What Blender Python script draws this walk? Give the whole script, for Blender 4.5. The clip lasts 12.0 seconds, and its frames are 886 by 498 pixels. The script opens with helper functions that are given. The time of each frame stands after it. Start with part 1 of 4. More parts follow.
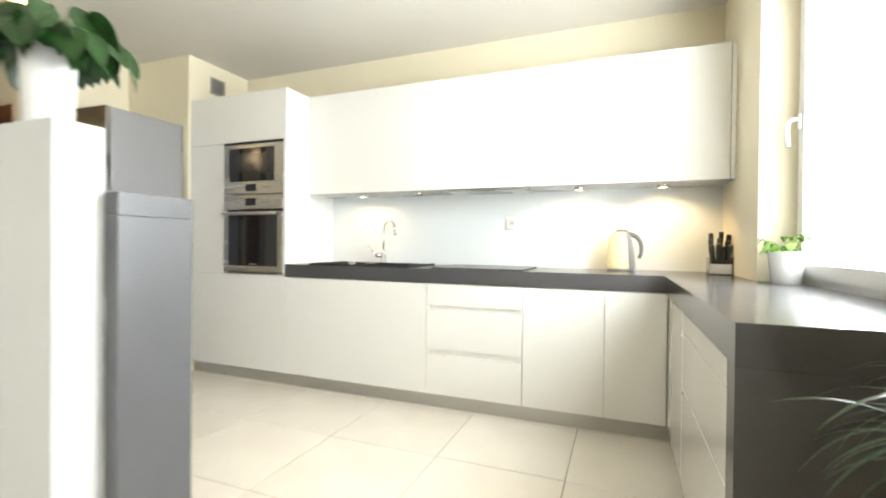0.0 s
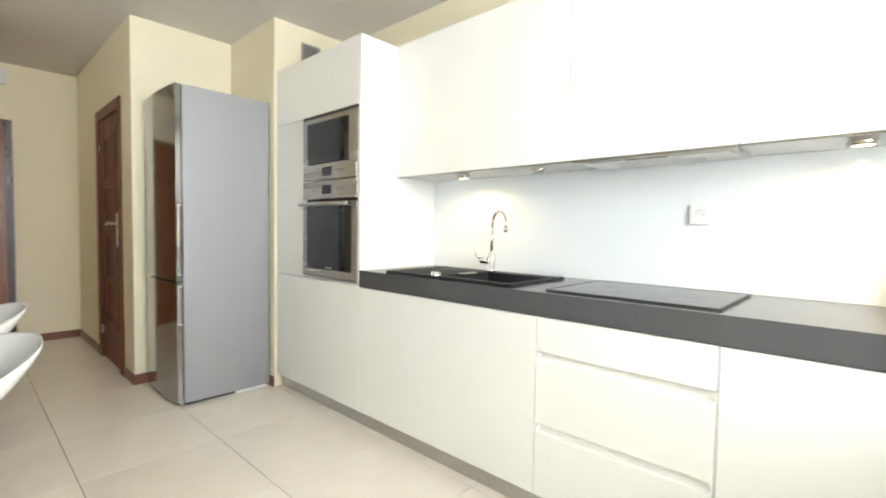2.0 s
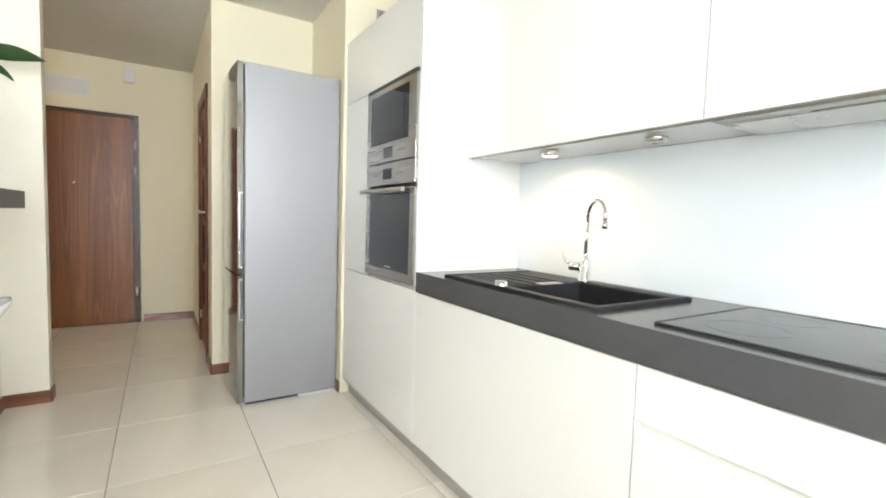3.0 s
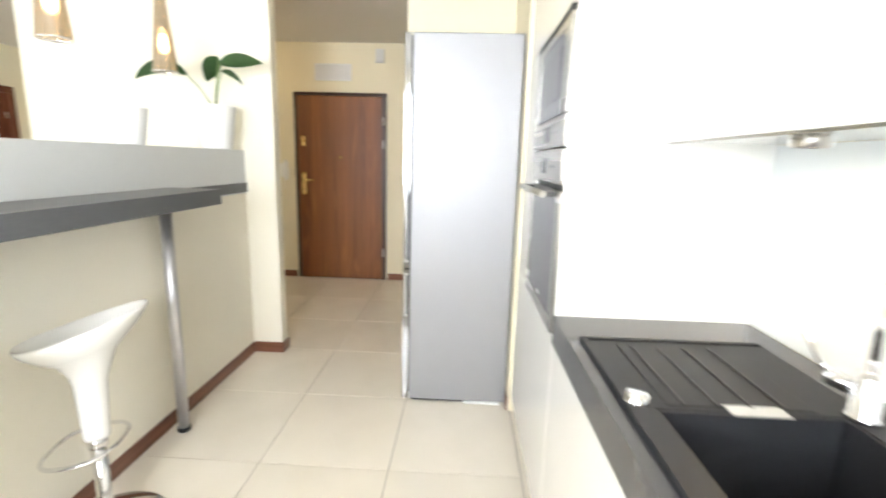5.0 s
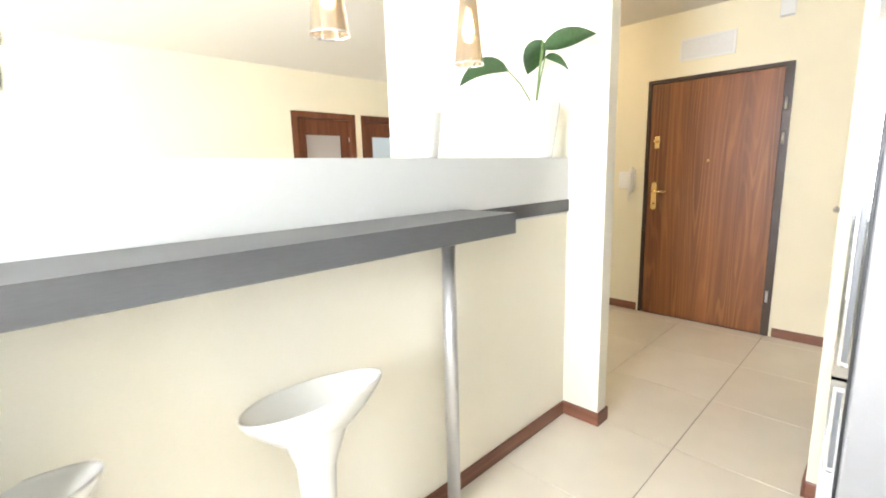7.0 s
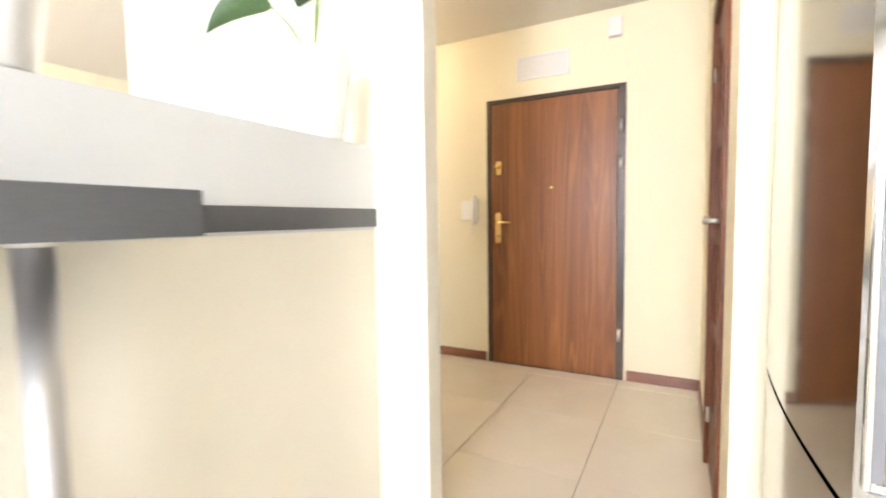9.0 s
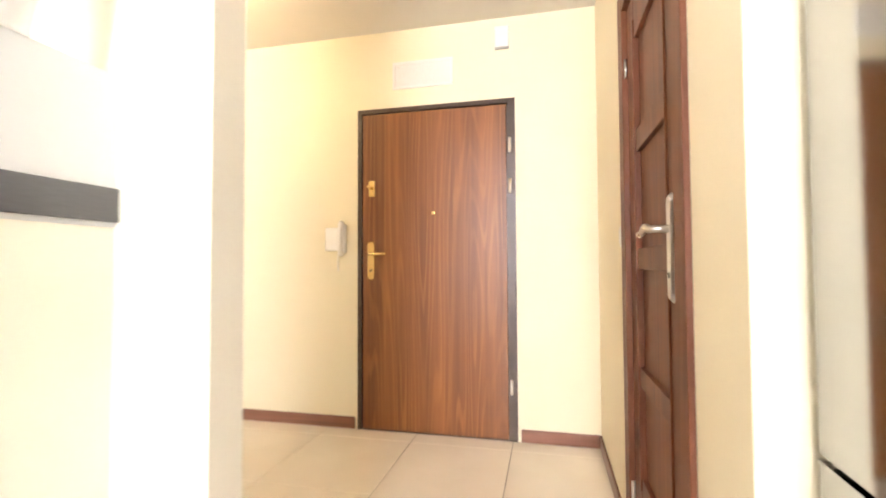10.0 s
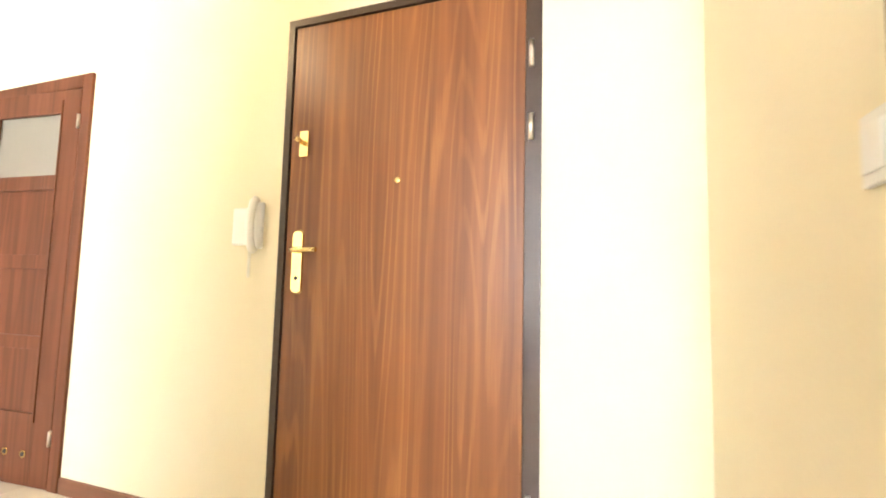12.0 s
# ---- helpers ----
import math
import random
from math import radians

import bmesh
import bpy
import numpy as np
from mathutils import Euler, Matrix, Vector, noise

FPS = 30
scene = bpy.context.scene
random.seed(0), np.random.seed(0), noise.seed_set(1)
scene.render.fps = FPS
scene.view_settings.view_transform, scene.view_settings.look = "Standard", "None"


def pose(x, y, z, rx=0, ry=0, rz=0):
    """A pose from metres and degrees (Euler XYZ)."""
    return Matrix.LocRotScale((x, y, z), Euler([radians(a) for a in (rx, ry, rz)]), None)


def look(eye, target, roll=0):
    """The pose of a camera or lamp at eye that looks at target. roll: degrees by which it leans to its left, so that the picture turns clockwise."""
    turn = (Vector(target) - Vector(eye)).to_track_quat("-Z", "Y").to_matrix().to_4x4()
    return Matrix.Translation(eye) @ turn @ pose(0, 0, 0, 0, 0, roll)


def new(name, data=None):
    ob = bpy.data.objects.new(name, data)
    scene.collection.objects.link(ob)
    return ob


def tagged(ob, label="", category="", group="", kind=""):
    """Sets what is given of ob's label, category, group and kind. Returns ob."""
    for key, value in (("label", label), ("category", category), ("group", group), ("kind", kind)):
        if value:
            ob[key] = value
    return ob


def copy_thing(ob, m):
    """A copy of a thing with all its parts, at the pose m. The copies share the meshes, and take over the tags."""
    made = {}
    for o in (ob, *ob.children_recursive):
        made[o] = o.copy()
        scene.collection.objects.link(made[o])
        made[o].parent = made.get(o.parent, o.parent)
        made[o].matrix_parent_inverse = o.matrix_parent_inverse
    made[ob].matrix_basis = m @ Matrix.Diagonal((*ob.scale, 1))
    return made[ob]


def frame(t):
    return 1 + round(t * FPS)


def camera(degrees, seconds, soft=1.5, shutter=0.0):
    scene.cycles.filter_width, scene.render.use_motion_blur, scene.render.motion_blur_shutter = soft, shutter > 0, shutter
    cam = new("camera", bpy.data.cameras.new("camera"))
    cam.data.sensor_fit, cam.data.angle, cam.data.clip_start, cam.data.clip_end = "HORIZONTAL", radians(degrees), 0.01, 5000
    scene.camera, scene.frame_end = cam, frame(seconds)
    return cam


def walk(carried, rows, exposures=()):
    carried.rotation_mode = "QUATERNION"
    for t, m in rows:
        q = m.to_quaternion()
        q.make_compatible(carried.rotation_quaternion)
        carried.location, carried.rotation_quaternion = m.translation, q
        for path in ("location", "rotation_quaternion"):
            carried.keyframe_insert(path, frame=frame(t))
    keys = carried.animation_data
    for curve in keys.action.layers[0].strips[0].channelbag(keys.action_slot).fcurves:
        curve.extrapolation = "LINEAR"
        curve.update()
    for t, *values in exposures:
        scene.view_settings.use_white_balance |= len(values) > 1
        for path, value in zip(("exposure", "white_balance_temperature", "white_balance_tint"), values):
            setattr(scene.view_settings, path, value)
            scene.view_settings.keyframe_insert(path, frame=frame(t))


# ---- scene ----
cam = camera(88.7, 12.0, soft=1.8, shutter=0.5)
PATH = [
    (0, (-0.087, 0.017, 1.058), (-0.815, 1.880, 1.041), 0.6),
    (0.5, (-0.127, 0.306, 1.057), (-0.765, 2.202, 1.059), 1.2),
    (1, (-0.302, 0.552, 1.146), (-0.960, 2.440, 1.083), 1.6),
    (1.5, (-0.262, 0.893, 1.138), (-1.330, 2.583, 1.067), 1.2),
    (2, (-0.325, 1.170, 1.147), (-1.684, 2.634, 1.057), 0.9),
    (2.5, (-0.455, 1.449, 1.127), (-2.011, 2.703, 1.036), 1.2),
    (4.5, (-0.854, 2.319, 1.354), (-2.789, 2.664, 0.987), 2.3),
    (5, (-1.003, 2.409, 1.379), (-2.965, 2.328, 0.997), 1.6),
    (5.5, (-1.33, 2.357, 1.378), (-3.204, 1.764, 1.008), 0.5),
    (6, (-1.441, 2.358, 1.375), (-3.101, 1.298, 1.025), -1.2),
    (6.5, (-1.642, 2.271, 1.377), (-3.023, 0.868, 1.028), -1.5),
    (8.5, (-2.511, 1.983, 1.246), (-4.091, 0.780, 1.012), 0.0),
    (9, (-2.715, 1.903, 1.163), (-4.478, 0.968, 1.030), -0.8),
    (9.5, (-2.994, 1.811, 1.092), (-4.881, 1.149, 1.058), -0.4),
    (10, (-3.327, 1.726, 1.060), (-5.275, 1.279, 1.127), -0.3),
    (10.5, (-3.631, 1.65, 1.085), (-5.595, 1.283, 1.202), 0.0),
    (11, (-3.926, 1.661, 1.059), (-5.877, 1.234, 1.171), 0.4),
    (11.5, (-4.272, 1.691, 0.998), (-6.203, 1.183, 1.12), 0.8),
    (12, (-4.625, 1.739, 1.006), (-6.501, 1.066, 1.167), 1.4),
]
# the picture brightens as the camera turns away from the window towards the hall
EXPOSURE = [(0, -0.42, 6500, 9), (1.0, -0.46, 6500, 9), (2.0, -0.42, 6430, 9), (2.7, -0.34, 6250, 9), (4.5, 0.0, 6350, 11), (5.5, 0.27, 6250, 11), (6.5, 0.59, 6190, 11), (8.5, 0.9, 6300, 15), (9.0, 0.94, 6380, 16), (10, 1.16, 6720, 19), (10.5, 1.20, 6640, 18), (11, 1.39, 6500, 15), (12, 1.48, 6450, 12)]
walk(cam, [(r[0], look(*r[1:])) for r in PATH], exposures=EXPOSURE)
# ---------- world, sun, windows' daylight, exposure ----------
w = bpy.data.worlds.new("world")
scene.world = w
w.use_nodes = True
wt = w.node_tree
bg = wt.nodes["Background"]
sky = wt.nodes.new("ShaderNodeTexSky")
sky.sky_type, sky.sun_disc = "NISHITA", False
sky.sun_elevation, sky.sun_rotation = radians(42), radians(75)
wt.links.new(sky.outputs[0], bg.inputs[0])
bg.inputs[1].default_value = 0.12

sun_data = bpy.data.lights.new("sun", "SUN")
sun_data.energy, sun_data.angle, sun_data.color = 1.0, radians(14), (1, 0.95, 0.87)
sun = new("sun", sun_data)
sun.matrix_world = look((8, 2.2, 7.5), (0, 0.6, 0.2))


def area_lamp(name, eye, target, sx, sy, watts, color):
    d = bpy.data.lights.new(name, "AREA")
    d.shape, d.size, d.size_y, d.energy, d.color = "RECTANGLE", sx, sy, watts, color
    ob = new(name, d)
    ob.matrix_world = look(eye, target)
    return ob


# skylight standing in the two window openings of the east wall
area_lamp("daylight_kitchen_window", (0.79, 1.87, 1.62), (-3, 1.87, 1.45), 1.29, 1.42, 145, (0.93, 0.97, 1.0))
area_lamp("daylight_living_window", (0.86, -1.43, 1.24), (-3, -1.43, 1.1), 2.34, 2.2, 90, (0.95, 0.98, 1.0))


# ---------- materials ----------
def nodes_of(name):
    m = bpy.data.materials.new(name)
    m.use_nodes = True
    nt = m.node_tree
    return m, nt, nt.nodes["Principled BSDF"]


def mat(name, color, rough=0.5, metal=0.0, var=0.05, scale=2.5, fine=90.0, bump=0.0, coat=0.0, rvar=0.05, stretch=(1, 1, 1)):
    """Paint-like surface: broad and fine variation of colour and gloss, and a fine relief."""
    m, nt, p = nodes_of(name)
    N, L = nt.nodes.new, nt.links.new
    tc = N("ShaderNodeTexCoord")
    mp = N("ShaderNodeMapping")
    mp.inputs["Scale"].default_value = stretch
    L(tc.outputs["Object"], mp.inputs[0])
    n1, n2 = N("ShaderNodeTexNoise"), N("ShaderNodeTexNoise")
    n1.inputs["Scale"].default_value, n1.inputs["Detail"].default_value = scale, 4
    n2.inputs["Scale"].default_value, n2.inputs["Detail"].default_value = fine, 3
    L(mp.outputs[0], n1.inputs["Vector"]), L(mp.outputs[0], n2.inputs["Vector"])
    add = N("ShaderNodeMath")
    add.operation = "ADD"
    L(n1.outputs["Fac"], add.inputs[0]), L(n2.outputs["Fac"], add.inputs[1])
    rmp = N("ShaderNodeMapRange")
    rmp.inputs["From Min"].default_value, rmp.inputs["From Max"].default_value = 0.6, 1.4
    rmp.inputs["To Min"].default_value, rmp.inputs["To Max"].default_value = 1 - var, 1 + var
    L(add.outputs[0], rmp.inputs["Value"])
    mul = N("ShaderNodeVectorMath")
    mul.operation = "SCALE"
    mul.inputs[0].default_value = color
    L(rmp.outputs[0], mul.inputs["Scale"])
    L(mul.outputs[0], p.inputs["Base Color"])
    rr = N("ShaderNodeMapRange")
    rr.inputs["To Min"].default_value, rr.inputs["To Max"].default_value = max(0.02, rough - rvar), rough + rvar
    L(n1.outputs["Fac"], rr.inputs["Value"])
    L(rr.outputs[0], p.inputs["Roughness"])
    p.inputs["Metallic"].default_value = metal
    p.inputs["Coat Weight"].default_value, p.inputs["Coat Roughness"].default_value = coat, 0.04
    if bump:
        b = N("ShaderNodeBump")
        b.inputs["Strength"].default_value, b.inputs["Distance"].default_value = bump, 0.002
        L(n2.outputs["Fac"], b.inputs["Height"])
        L(b.outputs[0], p.inputs["Normal"])
    return m


def wood(name, dark, light, rough, axis="Z", freq=9.0, coat=0.2):
    """Veneer with grain running along one axis: long streaks, a few flame figures, fine pores."""
    m, nt, p = nodes_of(name)
    N, L = nt.nodes.new, nt.links.new
    tc, mp, mp2 = N("ShaderNodeTexCoord"), N("ShaderNodeMapping"), N("ShaderNodeMapping")
    s = {"X": (0.06, 1, 1), "Y": (1, 0.06, 1), "Z": (1, 1, 0.06)}[axis]
    mp.inputs["Scale"].default_value = s
    mp2.inputs["Scale"].default_value = tuple(v if v == 1 else 0.02 for v in s)
    L(tc.outputs["Object"], mp.inputs[0]), L(tc.outputs["Object"], mp2.inputs[0])
    n1, n2, n3 = N("ShaderNodeTexNoise"), N("ShaderNodeTexNoise"), N("ShaderNodeTexNoise")
    n1.inputs["Scale"].default_value, n1.inputs["Detail"].default_value, n1.inputs["Distortion"].default_value = freq, 8, 0.6
    n2.inputs["Scale"].default_value, n2.inputs["Detail"].default_value = freq * 18, 3
    n3.inputs["Scale"].default_value, n3.inputs["Detail"].default_value = freq * 0.45, 2
    L(mp.outputs[0], n1.inputs["Vector"]), L(mp2.outputs[0], n2.inputs["Vector"]), L(mp.outputs[0], n3.inputs["Vector"])
    # contour rings of the broad noise give the cathedral figure
    sn = N("ShaderNodeMath")
    sn.operation = "MULTIPLY"
    sn.inputs[1].default_value = 70
    L(n3.outputs["Fac"], sn.inputs[0])
    si = N("ShaderNodeMath")
    si.operation = "SINE"
    L(sn.outputs[0], si.inputs[0])
    a1 = N("ShaderNodeMath")
    a1.operation = "MULTIPLY_ADD"
    a1.inputs[1].default_value = 0.085
    L(si.outputs[0], a1.inputs[0]), L(n1.outputs["Fac"], a1.inputs[2])
    a2 = N("ShaderNodeMath")
    a2.operation = "MULTIPLY_ADD"
    a2.inputs[1].default_value = 0.22
    L(n2.outputs["Fac"], a2.inputs[0]), L(a1.outputs[0], a2.inputs[2])
    cr = N("ShaderNodeValToRGB")
    cr.color_ramp.elements[0].position, cr.color_ramp.elements[0].color = 0.38, (*dark, 1)
    cr.color_ramp.elements[1].position, cr.color_ramp.elements[1].color = 0.86, (*light, 1)
    L(a2.outputs[0], cr.inputs[0])
    L(cr.outputs[0], p.inputs["Base Color"])
    p.inputs["Roughness"].default_value = rough
    p.inputs["Coat Weight"].default_value, p.inputs["Coat Roughness"].default_value = coat, 0.12
    b = N("ShaderNodeBump")
    b.inputs["Strength"].default_value, b.inputs["Distance"].default_value = 0.08, 0.001
    L(n2.outputs["Fac"], b.inputs["Height"]), L(b.outputs[0], p.inputs["Normal"])
    return m


def flame_veneer(name, dark, mid, light, rough):
    """Flat-cut walnut: upright bands of tone, pale flame lines that follow the contours of a stretched noise, fine pores."""
    m, nt, p = nodes_of(name)
    N, L = nt.nodes.new, nt.links.new
    tc = N("ShaderNodeTexCoord")

    def stretched(sx, sz, scale, detail, distortion=0.0):
        mp, n = N("ShaderNodeMapping"), N("ShaderNodeTexNoise")
        mp.inputs["Scale"].default_value = (sx, sx, sz)
        n.inputs["Scale"].default_value, n.inputs["Detail"].default_value, n.inputs["Distortion"].default_value = scale, detail, distortion
        L(tc.outputs["Object"], mp.inputs[0]), L(mp.outputs[0], n.inputs["Vector"])
        return n.outputs["Fac"]

    def math_node(op, a, b, c=None):
        n = N("ShaderNodeMath")
        n.operation = op
        for k, v in enumerate((a, b, c)):
            if v is None:
                continue
            if isinstance(v, (int, float)):
                n.inputs[k].default_value = v
            else:
                L(v, n.inputs[k])
        return n.outputs[0]

    contour = stretched(1, 0.055, 5.0, 1.0)
    bands = stretched(1, 0.02, 9.0, 3)
    streak = stretched(1, 0.022, 46.0, 4)
    pores = stretched(1, 0.03, 260.0, 2)
    wave = math_node("SINE", math_node("MULTIPLY_ADD", contour, 115.0, math_node("MULTIPLY", streak, 3.0)), 0.0)
    line = N("ShaderNodeMapRange")
    line.interpolation_type = "SMOOTHSTEP"
    line.inputs["From Min"].default_value, line.inputs["From Max"].default_value = 0.2, 1.0
    L(wave, line.inputs["Value"])
    tone = math_node("ADD", math_node("MULTIPLY", bands, 0.75), math_node("MULTIPLY", streak, 0.45))
    base = N("ShaderNodeValToRGB")
    base.color_ramp.elements[0].position, base.color_ramp.elements[0].color = 0.44, (*dark, 1)
    base.color_ramp.elements[1].position, base.color_ramp.elements[1].color = 0.74, (*mid, 1)
    L(tone, base.inputs[0])
    mix = N("ShaderNodeMix")
    mix.data_type = "RGBA"
    mix.inputs["B"].default_value = (*light, 1)
    L(base.outputs[0], mix.inputs["A"])
    # the flame lines come and go along the leaf of veneer
    patch = N("ShaderNodeMapRange")
    patch.inputs["From Min"].default_value, patch.inputs["From Max"].default_value = 0.36, 0.62
    patch.inputs["To Min"].default_value, patch.inputs["To Max"].default_value = 0.22, 0.85
    L(stretched(1, 0.16, 8.0, 2), patch.inputs["Value"])
    L(math_node("MULTIPLY", line.outputs[0], math_node("MULTIPLY", pores, patch.outputs[0])), mix.inputs["Factor"])
    L(mix.outputs["Result"], p.inputs["Base Color"])
    rr = N("ShaderNodeMapRange")
    rr.inputs["To Min"].default_value, rr.inputs["To Max"].default_value = rough - 0.06, rough + 0.06
    L(streak, rr.inputs["Value"]), L(rr.outputs[0], p.inputs["Roughness"])
    p.inputs["Coat Weight"].default_value, p.inputs["Coat Roughness"].default_value = 0.06, 0.2
    b = N("ShaderNodeBump")
    b.inputs["Strength"].default_value, b.inputs["Distance"].default_value = 0.08, 0.001
    L(pores, b.inputs["Height"]), L(b.outputs[0], p.inputs["Normal"])
    return m


def glass(name, color=(1, 1, 1), rough=0.0):
    m, nt, p = nodes_of(name)
    p.inputs["Base Color"].default_value = (*color, 1)
    p.inputs["Roughness"].default_value = rough
    p.inputs["Transmission Weight"].default_value = 1.0
    p.inputs["IOR"].default_value = 1.45
    return m


def glow(name, color, strength):
    m, nt, p = nodes_of(name)
    p.inputs["Base Color"].default_value = (*color, 1)
    p.inputs["Emission Color"].default_value = (*color, 1)
    p.inputs["Emission Strength"].default_value = strength
    return m


def floor_tile_material():
    m, nt, p = nodes_of("polished porcelain tile")
    N, L = nt.nodes.new, nt.links.new
    tc, oi = N("ShaderNodeTexCoord"), N("ShaderNodeObjectInfo")
    n1, n2 = N("ShaderNodeTexNoise"), N("ShaderNodeTexNoise")
    n1.inputs["Scale"].default_value, n1.inputs["Detail"].default_value = 3.5, 6
    n2.inputs["Scale"].default_value, n2.inputs["Detail"].default_value = 160, 2
    L(tc.outputs["Object"], n1.inputs["Vector"]), L(tc.outputs["Object"], n2.inputs["Vector"])
    s = N("ShaderNodeMath")
    s.operation = "MULTIPLY_ADD"
    s.inputs[1].default_value = 0.35
    L(oi.outputs["Random"], s.inputs[0]), L(n1.outputs["Fac"], s.inputs[2])
    s2 = N("ShaderNodeMath")
    s2.operation = "MULTIPLY_ADD"
    s2.inputs[1].default_value = 0.25
    L(n2.outputs["Fac"], s2.inputs[0]), L(s.outputs[0], s2.inputs[2])
    cr = N("ShaderNodeValToRGB")
    cr.color_ramp.elements[0].position, cr.color_ramp.elements[0].color = 0.3, (0.735, 0.67, 0.56, 1)
    cr.color_ramp.elements[1].position, cr.color_ramp.elements[1].color = 1.1, (0.83, 0.767, 0.66, 1)
    L(s2.outputs[0], cr.inputs[0]), L(cr.outputs[0], p.inputs["Base Color"])
    rr = N("ShaderNodeMapRange")
    rr.inputs["To Min"].default_value, rr.inputs["To Max"].default_value = 0.05, 0.13
    L(n1.outputs["Fac"], rr.inputs["Value"]), L(rr.outputs[0], p.inputs["Roughness"])
    return m


def brushed(name, color, rough, axis):
    """Brushed stainless steel, its brush lines along one axis."""
    s = {"X": (0.02, 1, 1), "Y": (1, 0.02, 1), "Z": (1, 1, 0.02)}[axis]
    return mat(name, color, rough, 1.0, 0.06, 4, 320, 0.05, 0, 0.04, s)


CREAM = mat("cream wall paint", (0.82, 0.755, 0.575), 0.65, var=0.025, fine=140, bump=0.12)
PALE_CREAM = mat("pale cream wall paint", (0.83, 0.785, 0.665), 0.65, var=0.025, fine=140, bump=0.12)
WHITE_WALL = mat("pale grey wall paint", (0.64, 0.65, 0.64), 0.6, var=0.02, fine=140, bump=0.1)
CEIL = mat("ceiling paint", (0.68, 0.65, 0.585), 0.8, var=0.02, fine=120, bump=0.1)
LACQUER = mat("white gloss lacquer", (0.83, 0.82, 0.775), 0.14, var=0.012, fine=200, coat=0.6, rvar=0.03)
CARCASS = mat("white cabinet board", (0.72, 0.70, 0.66), 0.5, var=0.02)
WORKTOP = mat("grey laminate worktop", (0.064, 0.063, 0.065), 0.20, var=0.10, fine=260, bump=0.02, rvar=0.02)
BAR_TOP = mat("dark grey laminate bar top", (0.100, 0.101, 0.105), 0.34, var=0.10, fine=220, bump=0.02, stretch=(0.15, 1, 1))
SPLASH = mat("pale blue white painted glass", (0.79, 0.83, 0.835), 0.07, var=0.01, coat=0.5, rvar=0.02)
PLINTH = mat("brushed aluminium plinth", (0.50, 0.49, 0.47), 0.36, 0.85, 0.05, 3, 300, 0.03, stretch=(0.03, 1, 1))
GROUT = mat("grey brown grout", (0.26, 0.22, 0.18), 0.9, var=0.12, fine=120, bump=0.3)
TILE = floor_tile_material()
SKIRT = wood("red brown skirting", (0.13, 0.045, 0.022), (0.24, 0.095, 0.055), 0.35, "X", 14)
SKIRT_Y = wood("red brown skirting across", (0.13, 0.045, 0.022), (0.24, 0.095, 0.055), 0.35, "Y", 14)
WALNUT = flame_veneer("walnut veneer", (0.140, 0.042, 0.011), (0.245, 0.087, 0.022), (0.345, 0.143, 0.037), 0.42)
MAHOGANY = wood("mahogany veneer", (0.100, 0.031, 0.013), (0.178, 0.060, 0.027), 0.48, "Z", 12, 0.04)
MAHOGANY.node_tree.nodes["Principled BSDF"].inputs["Specular IOR Level"].default_value = 0.25
DARK_FRAME = mat("dark brown metal door frame", (0.055, 0.031, 0.02), 0.38, 0.0, 0.12, 4, 120, 0.03)
BRASS = mat("polished brass", (0.86, 0.64, 0.28), 0.2, 1.0, 0.05)
CHROME = mat("chrome", (0.82, 0.82, 0.83), 0.08, 1.0, 0.02, rvar=0.02)
SATIN = mat("satin nickel", (0.62, 0.60, 0.57), 0.28, 1.0, 0.05)
ALU = mat("satin aluminium tube", (0.66, 0.66, 0.68), 0.45, 1.0, 0.04, stretch=(1, 1, 0.05))
STEEL_X = brushed("brushed steel", (0.47, 0.455, 0.425), 0.27, "X")
STEEL_Z = mat("polished steel fridge door", (0.345, 0.345, 0.345), 0.11, 1.0, 0.02, 1.2, 320, 0.0, rvar=0.02)
FRIDGE_SIDE = mat("silver grey fridge side", (0.33, 0.33, 0.34), 0.48, 0.4, 0.03, 0.9, 260, 0.02, rvar=0.03)
BLACK_GLASS = mat("black oven glass", (0.008, 0.008, 0.009), 0.05, 0, 0.1, coat=0.1, rvar=0.02)
BLACK_PL = mat("black plastic", (0.02, 0.02, 0.02), 0.45, var=0.1)
DISPLAY = mat("dark display", (0.018, 0.02, 0.028), 0.15, var=0.05)
GRANITE = mat("black granite composite", (0.014, 0.014, 0.016), 0.5, var=0.35, fine=420, bump=0.1)
GRANITE.node_tree.nodes["Principled BSDF"].inputs["Specular IOR Level"].default_value = 0.25
HOB = mat("black ceramic hob", (0.012, 0.012, 0.014), 0.16, var=0.1, rvar=0.02)
HOB.node_tree.nodes["Principled BSDF"].inputs["Specular IOR Level"].default_value = 0.3
HOB_RING = mat("printed hob ring", (0.028, 0.028, 0.03), 0.12)
WHITE_PL = mat("white plastic", (0.78, 0.78, 0.76), 0.35, var=0.015)
UPVC = mat("white window profile", (0.88, 0.88, 0.87), 0.3, var=0.01)
CERAMIC = mat("white glazed ceramic", (0.80, 0.80, 0.79), 0.15, var=0.012, coat=0.4)
STOOL_W = mat("glossy white stool shell", (0.78, 0.765, 0.73), 0.16, var=0.012, coat=0.5)
KETTLE_Y = mat("pale yellow kettle enamel", (0.77, 0.715, 0.43), 0.22, var=0.02, coat=0.4)
KETTLE_G = mat("dark grey kettle plastic", (0.145, 0.15, 0.16), 0.35)
LEAF_D = mat("dark green leaf", (0.020, 0.060, 0.013), 0.30, var=0.4, scale=14, fine=60, bump=0.15)
LEAF_L = mat("light green leaf", (0.16, 0.30, 0.035), 0.4, var=0.3, scale=16, fine=60, bump=0.1)
STALK = mat("green stalk", (0.16, 0.24, 0.08), 0.5, var=0.15)
